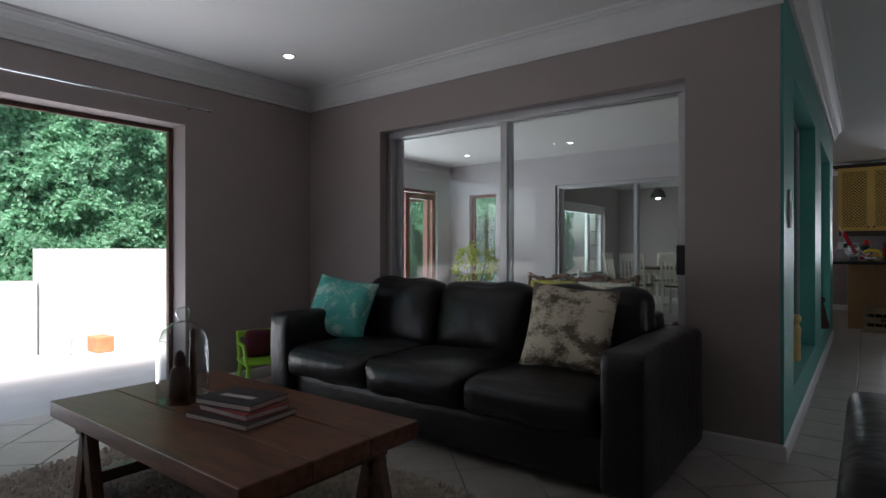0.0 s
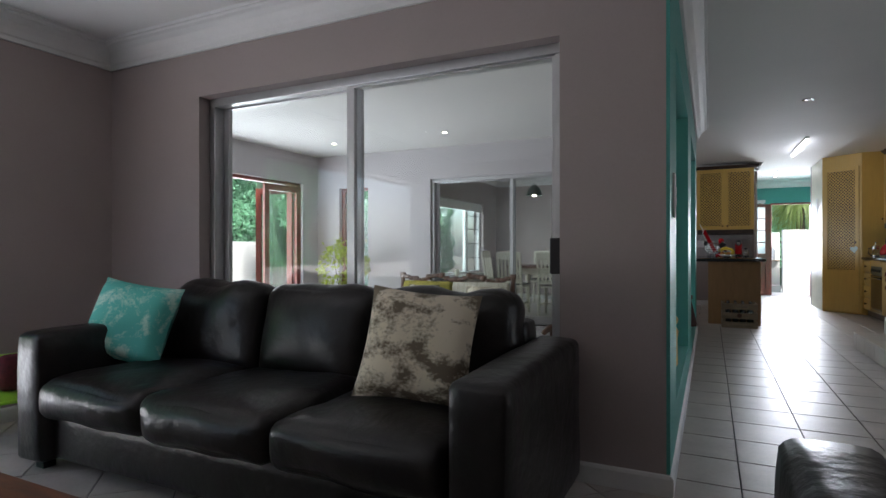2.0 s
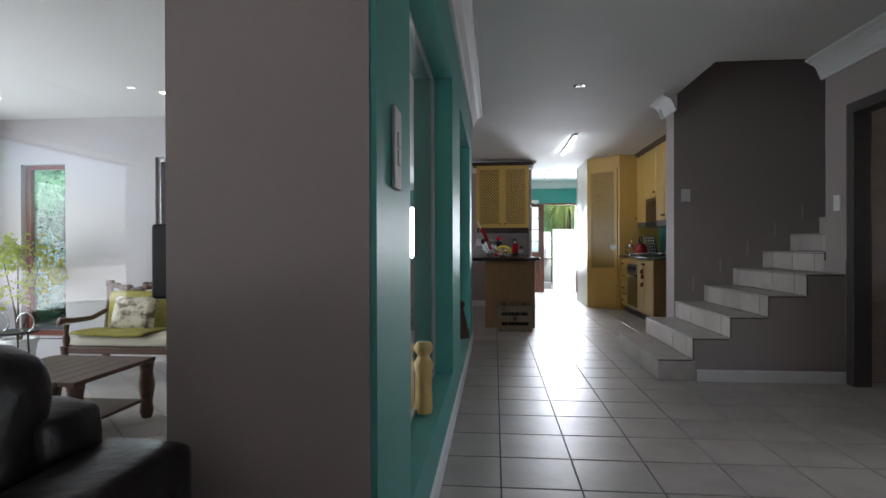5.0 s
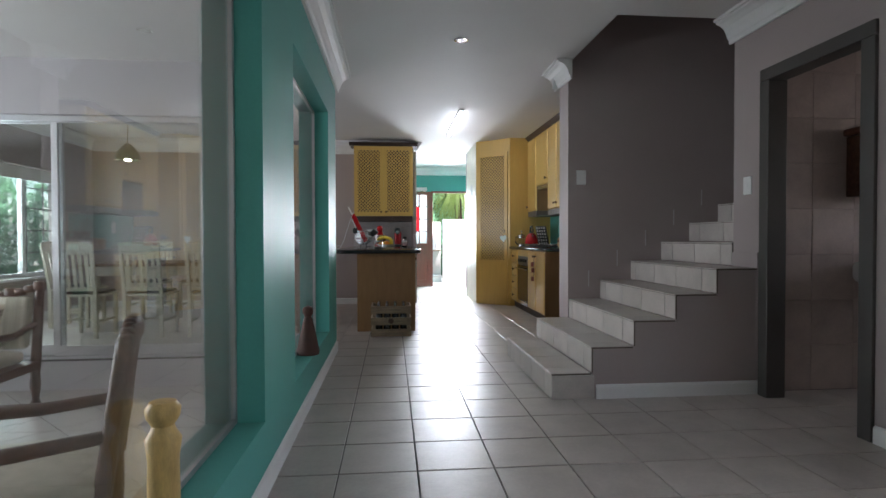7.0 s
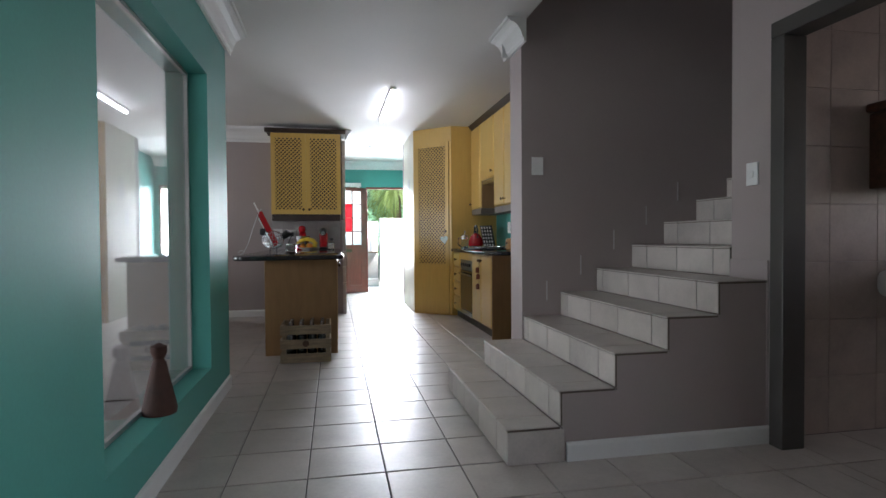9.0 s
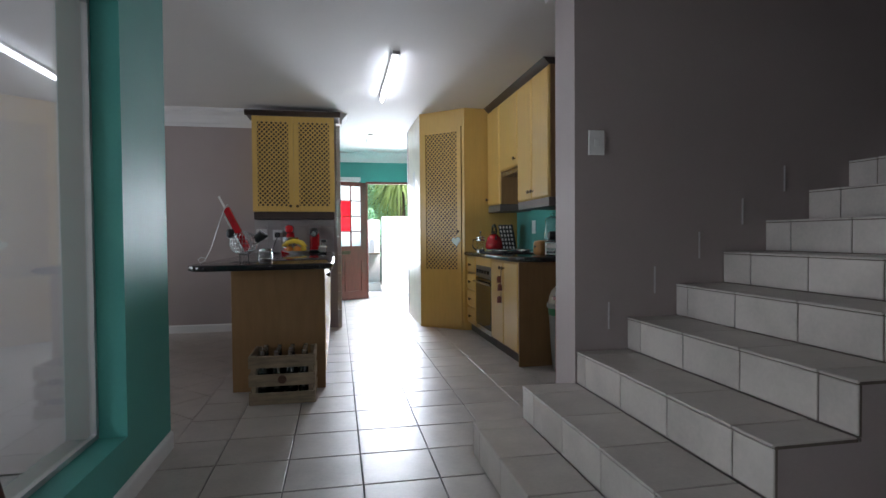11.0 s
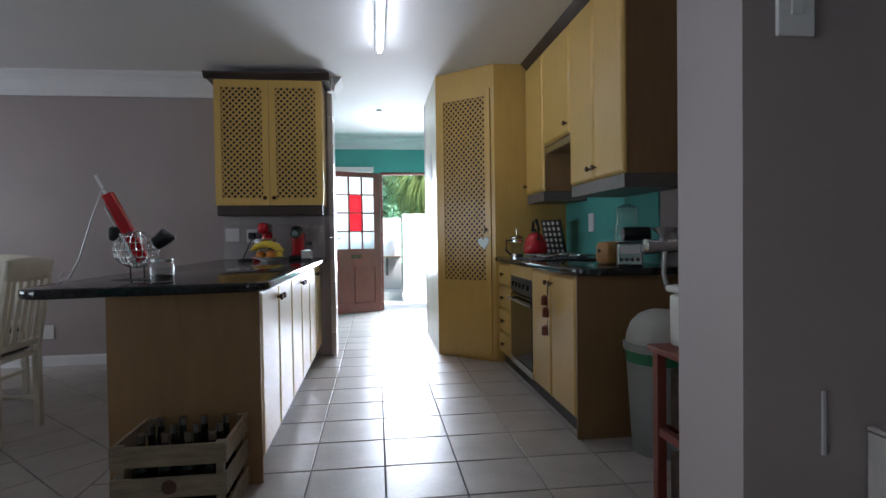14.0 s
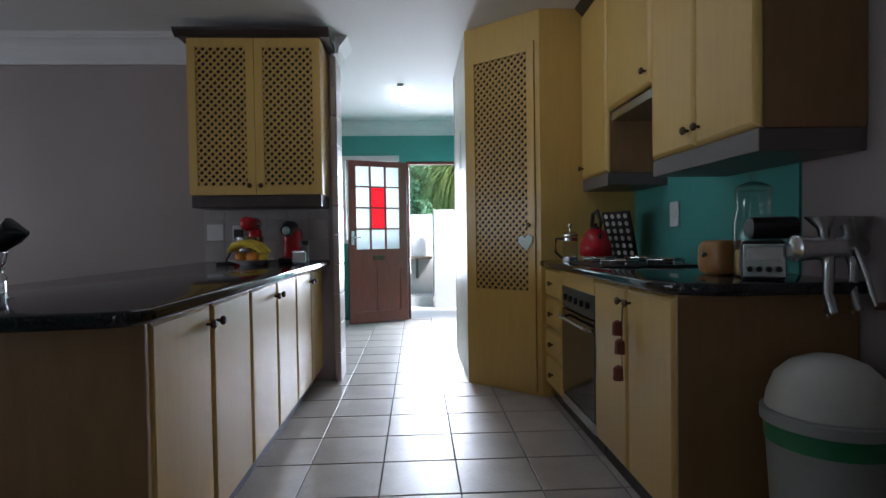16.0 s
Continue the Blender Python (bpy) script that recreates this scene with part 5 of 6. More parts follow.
ra = thing("kitchen_radio", pose(2.31, 9.6, WT, 0, 0, -28) @ Matrix.Diagonal((0.78, 0.8, 0.8, 1)), "silver kitchen appliance with a white control face", "radio")
part("body", B((-0.085, 0.0, 0), (0.085, 0.15, 0.17), 0.018), BLACK, ra)
part("face", B((-0.08, -0.006, 0.015), (0.08, -0.0005, 0.155), 0.004), STEEL, ra)
part("display", B((-0.065, -0.009, 0.09), (0.065, -0.0065, 0.14)), PAPER, ra)
for i in range(4):
    part("dial", lathe(bmesh.new(), [(0.012, 0), (0.012, 0.012), (0, 0.013)], n=12, m=pose(-0.055 + i * 0.036, -0.0065, 0.05, 90)), BLACK, ra)
bc = thing("coffee_grinder", pose(2.38, 9.57, WT + 0.137), "black cylinder lying on the appliance", "grinder")
o = part("cylinder", tube(bmesh.new(), [(-0.08, 0.1, 0.04), (-0.07, 0.1, 0.04), (0.05, 0.05, 0.04), (0.06, 0.045, 0.04)], [0.03, 0.038, 0.038, 0.03], 20), BLACK, bc, smooth=True)


def mincer(x, y, label):
    g = thing("meat_mincer", pose(x, y, 0), label, "mincer", "meat mincers")
    part("barrel", tube(bmesh.new(), [(-0.09, 0, 1.02), (-0.085, 0, 1.02), (-0.03, 0, 1.02), (0.07, 0, 1.02)], [0.034, 0.042, 0.036, 0.03], 18), STEEL, g, smooth=True)
    part("hopper", lathe(bmesh.new(), [(0.022, 1.04), (0.028, 1.08), (0.06, 1.115), (0.062, 1.12), (0.045, 1.11)], (0.02, 0, 0), 20), STEEL, g, smooth=True)
    part("stand", tube(bmesh.new(), [(0.02, 0, 1.0), (0.02, -0.01, 0.95), (0.0, -0.03, 0.88), (0.0, -0.05, 0.82)], [0.022, 0.016, 0.014, 0.016]), STEEL, g, smooth=True)
    part("clamp_screw", tube(bmesh.new(), [(0.03, 0.01, 0.8), (0.03, 0.01, 0.868)], 0.007), STEEL, g)
    part("clamp_arm", tube(bmesh.new(), [(0.0, -0.05, 0.83), (0.03, 0.01, 0.82)], 0.012), STEEL, g)
    part("crank", tube(bmesh.new(), [(0.07, 0, 1.02), (0.11, 0, 1.02), (0.12, -0.03, 0.95), (0.13, -0.06, 0.84)], [0.012, 0.012, 0.01, 0.008]), STEEL, g, smooth=True)
    part("handle", tube(bmesh.new(), [(0.13, -0.06, 0.84), (0.2, -0.06, 0.84)], [0.012, 0.015]), DARKWOOD, g)


mincer(2.43, 9.5, "cast steel meat mincer clamped to the worktop")
mincer(2.56, 9.56, "cast steel meat mincer clamped to the worktop edge")
ky = thing("key_bunch", pose(1.97, 9.97, 0.8), "bunch of small brown wooden cowbells hanging on a cabinet knob", "key ring")
part("cord", tube(bmesh.new(), [(0, 0, 0), (-0.006, 0, -0.1), (-0.004, 0.0, -0.3)], 0.003, 6), DARKTRIM, ky)
for y, z in ((0.012, -0.13), (-0.012, -0.2), (0.006, -0.31)):
    part("bell", lathe(bmesh.new(), [(0.022, 0), (0.02, 0.05), (0.006, 0.06)], (-0.018, y, z), 8), REDWOOD, ky)

# bin, trolley
bn = thing("kitchen_bin", pose(2.355, 9.37, 0) @ Matrix.Diagonal((1, 1, 0.91, 1)), "grey plastic kitchen bin with domed pale lid", "bin")
part("body", lathe(bmesh.new(), [(0.13, 0), (0.135, 0.01), (0.165, 0.56), (0.16, 0.56)], n=32), BINGREY, bn, smooth=True)
part("liner", lathe(bmesh.new(), [(0.1655, 0.5), (0.168, 0.565), (0.166, 0.565), (0.1645, 0.5)], n=32), BINGREEN, bn, "green plastic bin liner", smooth=True)
part("rim", lathe(bmesh.new(), [(0.168, 0.56), (0.178, 0.565), (0.178, 0.6), (0.168, 0.605), (0.16, 0.6)], n=32), BINGREY, bn, smooth=True)
part("lid", lathe(bmesh.new(), [(0.165, 0.606), (0.16, 0.65), (0.14, 0.71), (0.1, 0.755), (0.05, 0.778), (0.0, 0.784)], n=32), BINLID, bn, "pale domed swing lid", smooth=True)
tl = thing("basket_trolley", pose(1.95, 8.26, 0), "red-brown wooden trolley with wicker baskets", "trolley")
for x in (0, 0.5):
    for y in (0, 0.38):
        part("leg", B((x, y, 0), (x + 0.035, y + 0.035, 0.66), 0.003), REDWOOD, tl)
part("top", B((-0.015, -0.015, 0.661), (0.55, 0.43, 0.685), 0.005), REDWOOD, tl)
for z in (0.06, 0.36):
    part("rail", B((0.036, 0.385, z), (0.499, 0.405, z + 0.03)), REDWOOD, tl)
    part("rail", B((0.005, 0.036, z), (0.03, 0.379, z + 0.03)), REDWOOD, tl)
    part("basket", soft(bmesh.new(), (0.04, 0.03, z + 0.031), (0.5, 0.378, z + 0.25), 0.02, 6), WICKER, tl, "dark wicker basket", smooth=True)
bx = thing("bread_tin", pose(1.99, 8.36, 0.686), "cream enamel storage box on the trolley", "box")
part("body", soft(bmesh.new(), (0, 0, 0), (0.4, 0.28, 0.19), 0.02, 6), CREAMBOX, bx, smooth=True)
part("lid", soft(bmesh.new(), (-0.008, -0.008, 0.191), (0.408, 0.288, 0.22), 0.012, 6), CREAMBOX, bx, smooth=True)

# things on the peninsula
mx = thing("stand_mixer", pose(0.0, 11.74, WT) @ Matrix.Diagonal((0.9, 0.9, 0.9, 1)), "red stand mixer with steel bowl", "mixer")
part("base", soft(bmesh.new(), (-0.1, -0.14, 0), (0.1, 0.14, 0.04), 0.018, 6), RED, mx, smooth=True)
part("column", soft(bmesh.new(), (-0.05, 0.05, 0.035), (0.05, 0.13, 0.27), 0.03, 6), RED, mx, smooth=True)
part("head", soft(bmesh.new(), (-0.05, -0.17, 0.25), (0.05, 0.14, 0.355), 0.048, 8), RED, mx, smooth=True)
part("trim_band", B((-0.062, -0.1, 0.295), (0.062, 0.1, 0.305)), STEEL, mx)
part("bowl", lathe(bmesh.new(), [(0.05, 0.042), (0.09, 0.07), (0.105, 0.15), (0.11, 0.2), (0.102, 0.2)], (0, -0.07, 0), 24), STEEL, mx, smooth=True)
cm = thing("coffee_machine", pose(0.27, 11.72, WT), "red and black capsule coffee machine", "coffee machine")
part("body", soft(bmesh.new(), (-0.05, -0.03, 0), (0.06, 0.16, 0.24), 0.035, 8), RED, cm, smooth=True)
part("head", tube(bmesh.new(), [(0, -0.11, 0.22), (0, -0.02, 0.24), (0, 0.06, 0.24)], [0.04, 0.05, 0.05], 18), BLACK, cm, smooth=True)
part("drip_tray", B((-0.05, -0.14, 0), (0.05, -0.031, 0.035), 0.006), BLACK, cm)
part("dial", lathe(bmesh.new(), [(0.028, 0), (0.028, 0.008), (0, 0.009)], n=18, m=pose(0, -0.11, 0.22, 90)), STEEL, cm)
pk = thing("coffee_plunger", pose(0.38, 11.66, WT), "small steel and glass spice jar", "jar")
part("glass", lathe(bmesh.new(), [(0.03, 0), (0.032, 0.1), (0.025, 0.12)], n=16), CLEAR, pk, smooth=True)
part("lid", lathe(bmesh.new(), [(0.03, 0.12), (0.03, 0.15), (0, 0.155)], n=16), BLACK, pk, smooth=True)
solo("cereal_box", B((-0.045, -0.03, 0), (0.045, 0.03, 0.085), 0.012), STEEL, "small patterned carton on the worktop", "carton", pose(0.37, 11.52, WT, 0, 0, 15))
fb = thing("fruit_plate", pose(0.09, 11.42, WT), "white plate on the worktop", "plate")
part("plate", lathe(bmesh.new(), [(0.07, 0), (0.075, 0.008), (0.14, 0.03), (0.145, 0.034), (0.13, 0.032), (0.07, 0.012), (0, 0.011)], n=28), WHITE, fb, smooth=True)
for i, (x, y) in enumerate(((-0.07, 0.0), (0.02, -0.05), (0.075, -0.02), (0.0, 0.05))):
    solo("orange", soft(bmesh.new(), (-0.036, -0.036, 0), (0.036, 0.036, 0.07), 0.036, 8), ORANGE if i < 2 else BANANA, "ripe orange on the plate" if i < 2 else "yellow lemon on the plate", "fruit", pose(0.09 + x, 11.42 + y, WT + 0.016), group="fruit on the plate", smooth=True)
for i in range(5):
    y = -0.06 + i * 0.028
    solo("banana", tube(bmesh.new(), [(-0.11 + 0.01 * i, y, 0.0), (-0.07, y - 0.005, 0.03), (0.0, y - 0.01, 0.045), (0.06, y - 0.005, 0.03), (0.1, y, -0.005)], [0.006, 0.016, 0.019, 0.016, 0.006], 8), BANANA, "ripe yellow banana on the fruit plate", "fruit", pose(0.09, 11.42, WT + 0.085, 0, 0, 8 * i - 16) @ Matrix.Diagonal((1.15, 1.2, 1.25, 1)), group="bananas", smooth=True)
hn = thing("wire_hen_basket", pose(-0.14, 9.47, WT), "wire hen egg basket with a black head and tail", "egg basket")
w = bmesh.new()
for k in range(12):
    a = math.pi * k / 12
    tube(w, [(0.1 * math.cos(a) * math.sin(t), 0.075 * math.sin(a) * math.sin(t), 0.14 + 0.085 * math.cos(t)) for t in [i * math.pi / 8 - math.pi for i in range(17)]], 0.0022, 5)
for t in (0.8, 1.2, 1.6, 2.0, 2.4):
    tube(w, [(0.1 * math.sin(t) * math.cos(a), 0.075 * math.sin(t) * math.sin(a), 0.14 + 0.085 * math.cos(t)) for a in [i * math.pi / 8 for i in range(17)]], 0.0022, 5)
tagged(part("wire_body", w, STEEL, hn), kind="stuff")
part("head", soft(bmesh.new(), (-0.12, -0.025, 0.18), (-0.06, 0.025, 0.25), 0.025, 6, wob=0.01), BLACK, hn, smooth=True)
part("tail", tube(bmesh.new(), [(0.08, 0, 0.16), (0.13, 0, 0.2), (0.17, 0, 0.19)], [0.03, 0.04, 0.008]), BLACK, hn, smooth=True)
for x in (-0.03, 0.03):
    part("leg", tube(bmesh.new(), [(x, 0, 0.06), (x, 0, 0.004), (x - 0.04, 0.02, 0.003)], 0.004, 6), BLACK, hn)
part("foot_plate", B((-0.09, -0.05, 0), (0.09, 0.05, 0.003)), BLACK, hn)
sl = thing("red_grater", pose(-0.11, 9.47, WT + 0.09, 0, -26, 0), "red plastic slicer with white blade standing in the basket", "slicer")
part("body", B((-0.024, -0.02, 0.0), (0.024, 0.02, 0.34), 0.006), RED, sl)
part("blade", B((-0.014, -0.004, 0.341), (0.0, 0.004, 0.44), 0.002), WHITE, sl)
part("white_edge", B((-0.038, -0.016, 0.02), (-0.031, 0.016, 0.29), 0.002), WHITE, sl)
tube(bm := bmesh.new(), [(-0.392, 9.4, 0.946), (-0.422, 9.4, 0.954), (-0.441, 9.4, 0.935), (-0.427, 9.4, 0.914), (-0.399, 9.4, 0.926), (-0.355, 9.4, 1.008), (-0.296, 9.4, 1.195), (-0.253, 9.4, 1.315), (-0.233, 9.4, 1.33)], 0.0035, 6)
solo("wire_hook", bm, ALU, "thin pale curled wire standing beside the basket", "wire hook")
sj = thing("preserve_jar", pose(0.03, 9.3, WT), "small glass jar with a metal lid", "jar")
part("glass", lathe(bmesh.new(), [(0.045, 0), (0.05, 0.01), (0.05, 0.075), (0.042, 0.085)], n=20), CLEAR, sj, smooth=True)
part("contents", lathe(bmesh.new(), [(0.043, 0.004), (0.044, 0.03), (0, 0.035)], n=18), DARKTRIM, sj)
part("lid", lathe(bmesh.new(), [(0.044, 0.086), (0.046, 0.1), (0, 0.101)], n=20), STEEL, sj, smooth=True)
pg = solo("black_plug", B((-0.03, -0.05, -0.03), (0.03, -0.011, 0.03), 0.006), BLACK, "black plug in the wall socket", "plug", pose(-0.16, 11.99, 1.12))
solo("black_cable", tube(bmesh.new(), [(-0.16, 11.95, 1.09), (-0.2, 11.9, 0.98), (-0.22, 11.85, WT + 0.006), (-0.12, 11.75, WT + 0.005), (-0.2, 11.6, WT + 0.005)], 0.005, 6), BLACK, "black appliance cable on the worktop", "cable")

cr = thing("bottle_crate", pose(-0.04, 8.93, 0), "weathered wooden crate of dark bottles on the floor", "crate")
CWD, CDP, CHH = 0.42, 0.38, 0.33
for z in (0.0, 0.12, 0.24):
    for y in (0, CDP - 0.014):
        part("slat", B((0, y, z + 0.004), (CWD, y + 0.014, z + 0.082), 0.003), CRATEWOOD, cr)
    for x in (0.0005, CWD - 0.0135):
        part("side_slat", B((x, 0.015, z + 0.004), (x + 0.013, CDP - 0.015, z + 0.084), 0.003), CRATEWOOD, cr)
for x in (0.016, CWD - 0.044):
    for y in (0.015, CDP - 0.043):
        part("corner_post", B((x, y, 0), (x + 0.028, y + 0.028, 0.322)), CRATEWOOD, cr)
part("floor_board", B((0.015, 0.015, 0.004), (CWD - 0.015, CDP - 0.015, 0.016)), CRATEWOOD, cr)
part("stamp", lathe(bmesh.new(), [(0.028, 0), (0.026, 0.002), (0, 0.0021)], n=14, m=pose(CWD / 2, 0.0, 0.165, 90)), DARKWOOD, cr, "round burnt-in stamp")
bt0 = None
for i in range(4):
    for j in range(3):
        m = pose(0.03 + i * 0.088 + 0.01, 8.93 + 0.09 + j * 0.1, 0.017)
        if bt0 is None:
            bt0 = thing("bottle", m, "dark glass bottle standing in the crate", "bottle", "bottles in the crate")
            part("body", lathe(bmesh.new(), [(0.034, 0), (0.036, 0.01), (0.036, 0.19), (0.015, 0.25), (0.013, 0.3), (0.015, 0.31)], n=14), BOTTLE, bt0, smooth=True)
            part("cap", lathe(bmesh.new(), [(0.0155, 0.29), (0.0155, 0.325), (0, 0.326)], n=12), STEEL, bt0, smooth=True)
        else:
            copy_thing(bt0, m)

# ---- dining ----
dt = thing("dining_table", pose(-2.35, 10.1, 0), "cream dining table with a dark wooden top", "table")
part("tabletop", B((-0.95, -0.5, 0.725), (0.95, 0.5, 0.76), 0.008), DARKWOOD, dt)
part("apron", wall_bm("y", -0.43, 0.43, -0.88, 0.88, 0.62, 0.724, []), CREAM, dt)
for x in (-0.82, 0.82):
    for y in (-0.38, 0.38):
        part("leg", lathe(bmesh.new(), [(0.03, 0), (0.045, 0.04), (0.03, 0.08), (0.045, 0.3), (0.05, 0.42), (0.035, 0.46), (0.05, 0.5), (0.05, 0.619)], (x, y, 0), 14), CREAM, dt, smooth=True)
dc = thing("dining_chair", pose(-1.27, 10.12, 0, 0, 0, -90), "cream painted wooden dining chair with slatted back", "chair", "chairs round the table")
for x in (-0.2, 0.165):
    part("front_leg", B((x, -0.21, 0), (x + 0.035, -0.175, 0.43), 0.004), CREAM, dc)
    bm = bmesh.new()
    for a, b in (((x, 0.2, 0), (x + 0.035, 0.235, 0.45)),):
        box(bm, a, b)
    part("back_leg", bm, CREAM, dc)
    part("back_post", B((0, 0, 0), (0.035, 0.032, 0.56), 0.004, pose(x, 0.2, 0.44, -9, 0, 0)), CREAM, dc)
    part("side_stretcher", B((x + 0.008, -0.174, 0.16), (x + 0.027, 0.2, 0.185)), CREAM, dc)
part("seat", soft(bmesh.new(), (-0.22, -0.23, 0.431), (0.22, 0.22, 0.46), 0.012, 4), CREAM, dc)
part("seat_pad", soft(bmesh.new(), (-0.19, -0.2, 0.461), (0.19, 0.18, 0.49), 0.014, 6, (0, 0, 0.01)), DARKFRAME, dc, "dark seat pad", smooth=True)
part("top_rail", soft(bmesh.new(), (-0.205, -0.014, 0.45), (0.205, 0.018, 0.56), 0.012, 6, (0, 0, 0.015), pose(0, 0.214, 0.44, -9, 0, 0)), CREAM, dc, smooth=True)
part("lower_rail", B((-0.164, 0.0, 0.06), (0.164, 0.02, 0.1), 0.003, pose(0, 0.208, 0.44, -9, 0, 0)), CREAM, dc)
for i in range(5):
    x = -0.14 + i * 0.062
    part("back_slat", B((x, 0.003, 0.1), (x + 0.032, 0.014, 0.455), 0.002, pose(0, 0.21, 0.44, -9, 0, 0)), CREAM, dc)
part("cross_stretcher", B((-0.165, 0.0, 0.165), (0.165, 0.02, 0.185)), CREAM, dc)
for x, y, r in ((-1.75, 9.35, 180), (-2.4, 9.35, 180), (-3.05, 9.35, 180), (-1.75, 10.85, 0), (-2.4, 10.85, 0), (-3.05, 10.85, 0), (-3.55, 10.1, 90)):
    copy_thing(dc, pose(x, y, 0, 0, 0, r))
pe = thing("pendant_lamp", pose(-2.88, 9.9, CZ) @ Matrix.Diagonal((1, 1, 0.78, 1)), "dark green bell pendant lamp over the dining table", "pendant lamp")
part("cord", tube(bmesh.new(), [(0, 0, 0), (0, 0, -0.55)], 0.004, 6), BLACK, pe)
part("ceiling_rose", lathe(bmesh.new(), [(0.05, 0), (0.045, -0.03), (0.006, -0.035)], n=16), BLACK, pe, smooth=True)
part("shade", lathe(bmesh.new(), [(0.03, -0.54), (0.06, -0.57), (0.12, -0.67), (0.14, -0.78), (0.132, -0.78), (0.11, -0.68)], n=24), mat("dark_green_enamel", (0.03, 0.06, 0.045), 0.3, var=0.1), pe, smooth=True)
part("bulb", lathe(bmesh.new(), [(0.02, -0.66), (0.045, -0.74), (0.03, -0.79), (0, -0.8)], n=14), BULB, pe, smooth=True)
solo("white_candle", lathe(bmesh.new(), [(0.035, 0), (0.035, 0.12), (0, 0.12)], n=14), CREAM, "white pillar candle on the window sill", "candle", pose(-4.24, 9.7, 0.561))

# ---- sunroom ----
be = thing("carved_bench", pose(-3.3, 7.25, SUNK) @ Matrix.Diagonal((1, 1, 0.93, 1)), "dark carved wooden settee with striped cushions", "settee")
BW, BD = 1.7, 0.62
for x in (-BW / 2, BW / 2 - 0.06):
    for y in (-0.3, 0.26):
        part("leg", lathe(bmesh.new(), [(0.03, 0), (0.04, 0.05), (0.022, 0.1), (0.038, 0.2), (0.03, 0.3), (0.04, 0.4)], (x + 0.03, y, 0), 12), DARKWOOD, be, smooth=True)
    part("arm_post", lathe(bmesh.new(), [(0.022, 0.4), (0.035, 0.47), (0.02, 0.53), (0.03, 0.62)], (x + 0.03, -0.28, 0), 12), DARKWOOD, be, smooth=True)
    part("armrest", tube(bmesh.new(), [(x + 0.03, 0.26, 0.7), (x + 0.03, 0.05, 0.64), (x + 0.03, -0.22, 0.65), (x + 0.03, -0.34, 0.67), (x + 0.03, -0.38, 0.63)], [0.025, 0.025, 0.03, 0.035, 0.02]), DARKWOOD, be, smooth=True)
    part("back_post", tube(bmesh.new(), [(x + 0.03, 0.27, 0.4), (x + 0.03, 0.33, 0.96)], [0.035, 0.03]), DARKWOOD, be, smooth=True)
part("seat_frame", B((-BW / 2, -0.31, 0.33), (BW / 2, 0.29, 0.4), 0.008), DARKWOOD, be)
cr2 = bmesh.new()
for k in range(25):
    x = -BW / 2 + 0.03 + k * (BW - 0.06) / 24
    z = 0.95 + 0.035 * math.cos(k / 24 * math.pi * 6) + 0.02 * (1 - abs(k - 12) / 12)
    soft(cr2, (x - 0.045, 0.3, z - 0.035), (x + 0.045, 0.36, z + 0.03 + (0.025 if k % 3 == 0 else 0)), 0.026, 4)
part("crest_rail", cr2, DARKWOOD, be, "carved and pierced crest rail", smooth=True)
part("seat_cushion", soft(bmesh.new(), (-0.78, -0.3, 0.401), (0.78, 0.22, 0.5), 0.035, 8, (0, 0, 0.02)), CREAMCLOTH, be, smooth=True)
STRIPE = mat("striped_upholstery", (0.6, 0.56, 0.47), 0.9, var=0.3, scale=1.0, stretch=(30, 0.01, 0.01), fine=2.0, color2=(0.25, 0.24, 0.18))
part("back_cushion", soft(bmesh.new(), (-0.02, -0.05, 0), (0.78, 0.05, 0.42), 0.04, 8, (0, 0.02, 0), pose(0, 0.24, 0.5, -8)), STRIPE, be, "striped back cushion", smooth=True)
part("back_cushion", soft(bmesh.new(), (-0.78, -0.05, 0), (-0.03, 0.05, 0.42), 0.04, 8, (0, 0.02, 0), pose(0, 0.24, 0.5, -8)), YELLOWCLOTH, be, "mustard yellow back cushion", smooth=True)
solo("yellow_throw", soft(bmesh.new(), (-0.36, -0.3, 0.0), (0.36, 0.12, 0.025), 0.012, 10, (0, 0, 0.015), wob=0.02), YELLOWCLOTH, "mustard yellow fringed throw on the settee", "throw", pose(-3.68, 7.2, 0.232), smooth=True)
for x, mt in ((-3.65, PRINT), (-2.8, PRINT)):
    solo("scatter_cushion", pillow(bmesh.new(), 0.45, 0.36, 0.14, pose(x, 7.28, 0.4, -22, 0, 6)), mt, "cream patterned cushion on the carved settee", "cushion", smooth=True)
st = thing("sunroom_table", pose(-3.12, 5.74, SUNK), "dark wooden slatted coffee table with turned legs", "coffee table")
for i in range(7):
    part("top_slat", B((-0.42 + i * 0.12, -0.42, 0.425), (-0.303 + i * 0.12, 0.42, 0.455), 0.004), DARKWOOD, st)
for x in (-0.38, 0.38):
    for y in (-0.36, 0.36):
        part("leg", lathe(bmesh.new(), [(0.035, 0), (0.05, 0.05), (0.04, 0.12), (0.06, 0.25), (0.045, 0.35), (0.055, 0.424)], (x, y, 0), 12), DARKWOOD, st, smooth=True)
part("lower_shelf", B((-0.36, -0.34, 0.12), (0.36, 0.34, 0.145), 0.004), DARKWOOD, st)
chn = thing("carved_armchair", pose(-1.08, 5.15, SUNK, 0, 0, -70), "dark carved wooden armchair in the sunroom", "armchair")
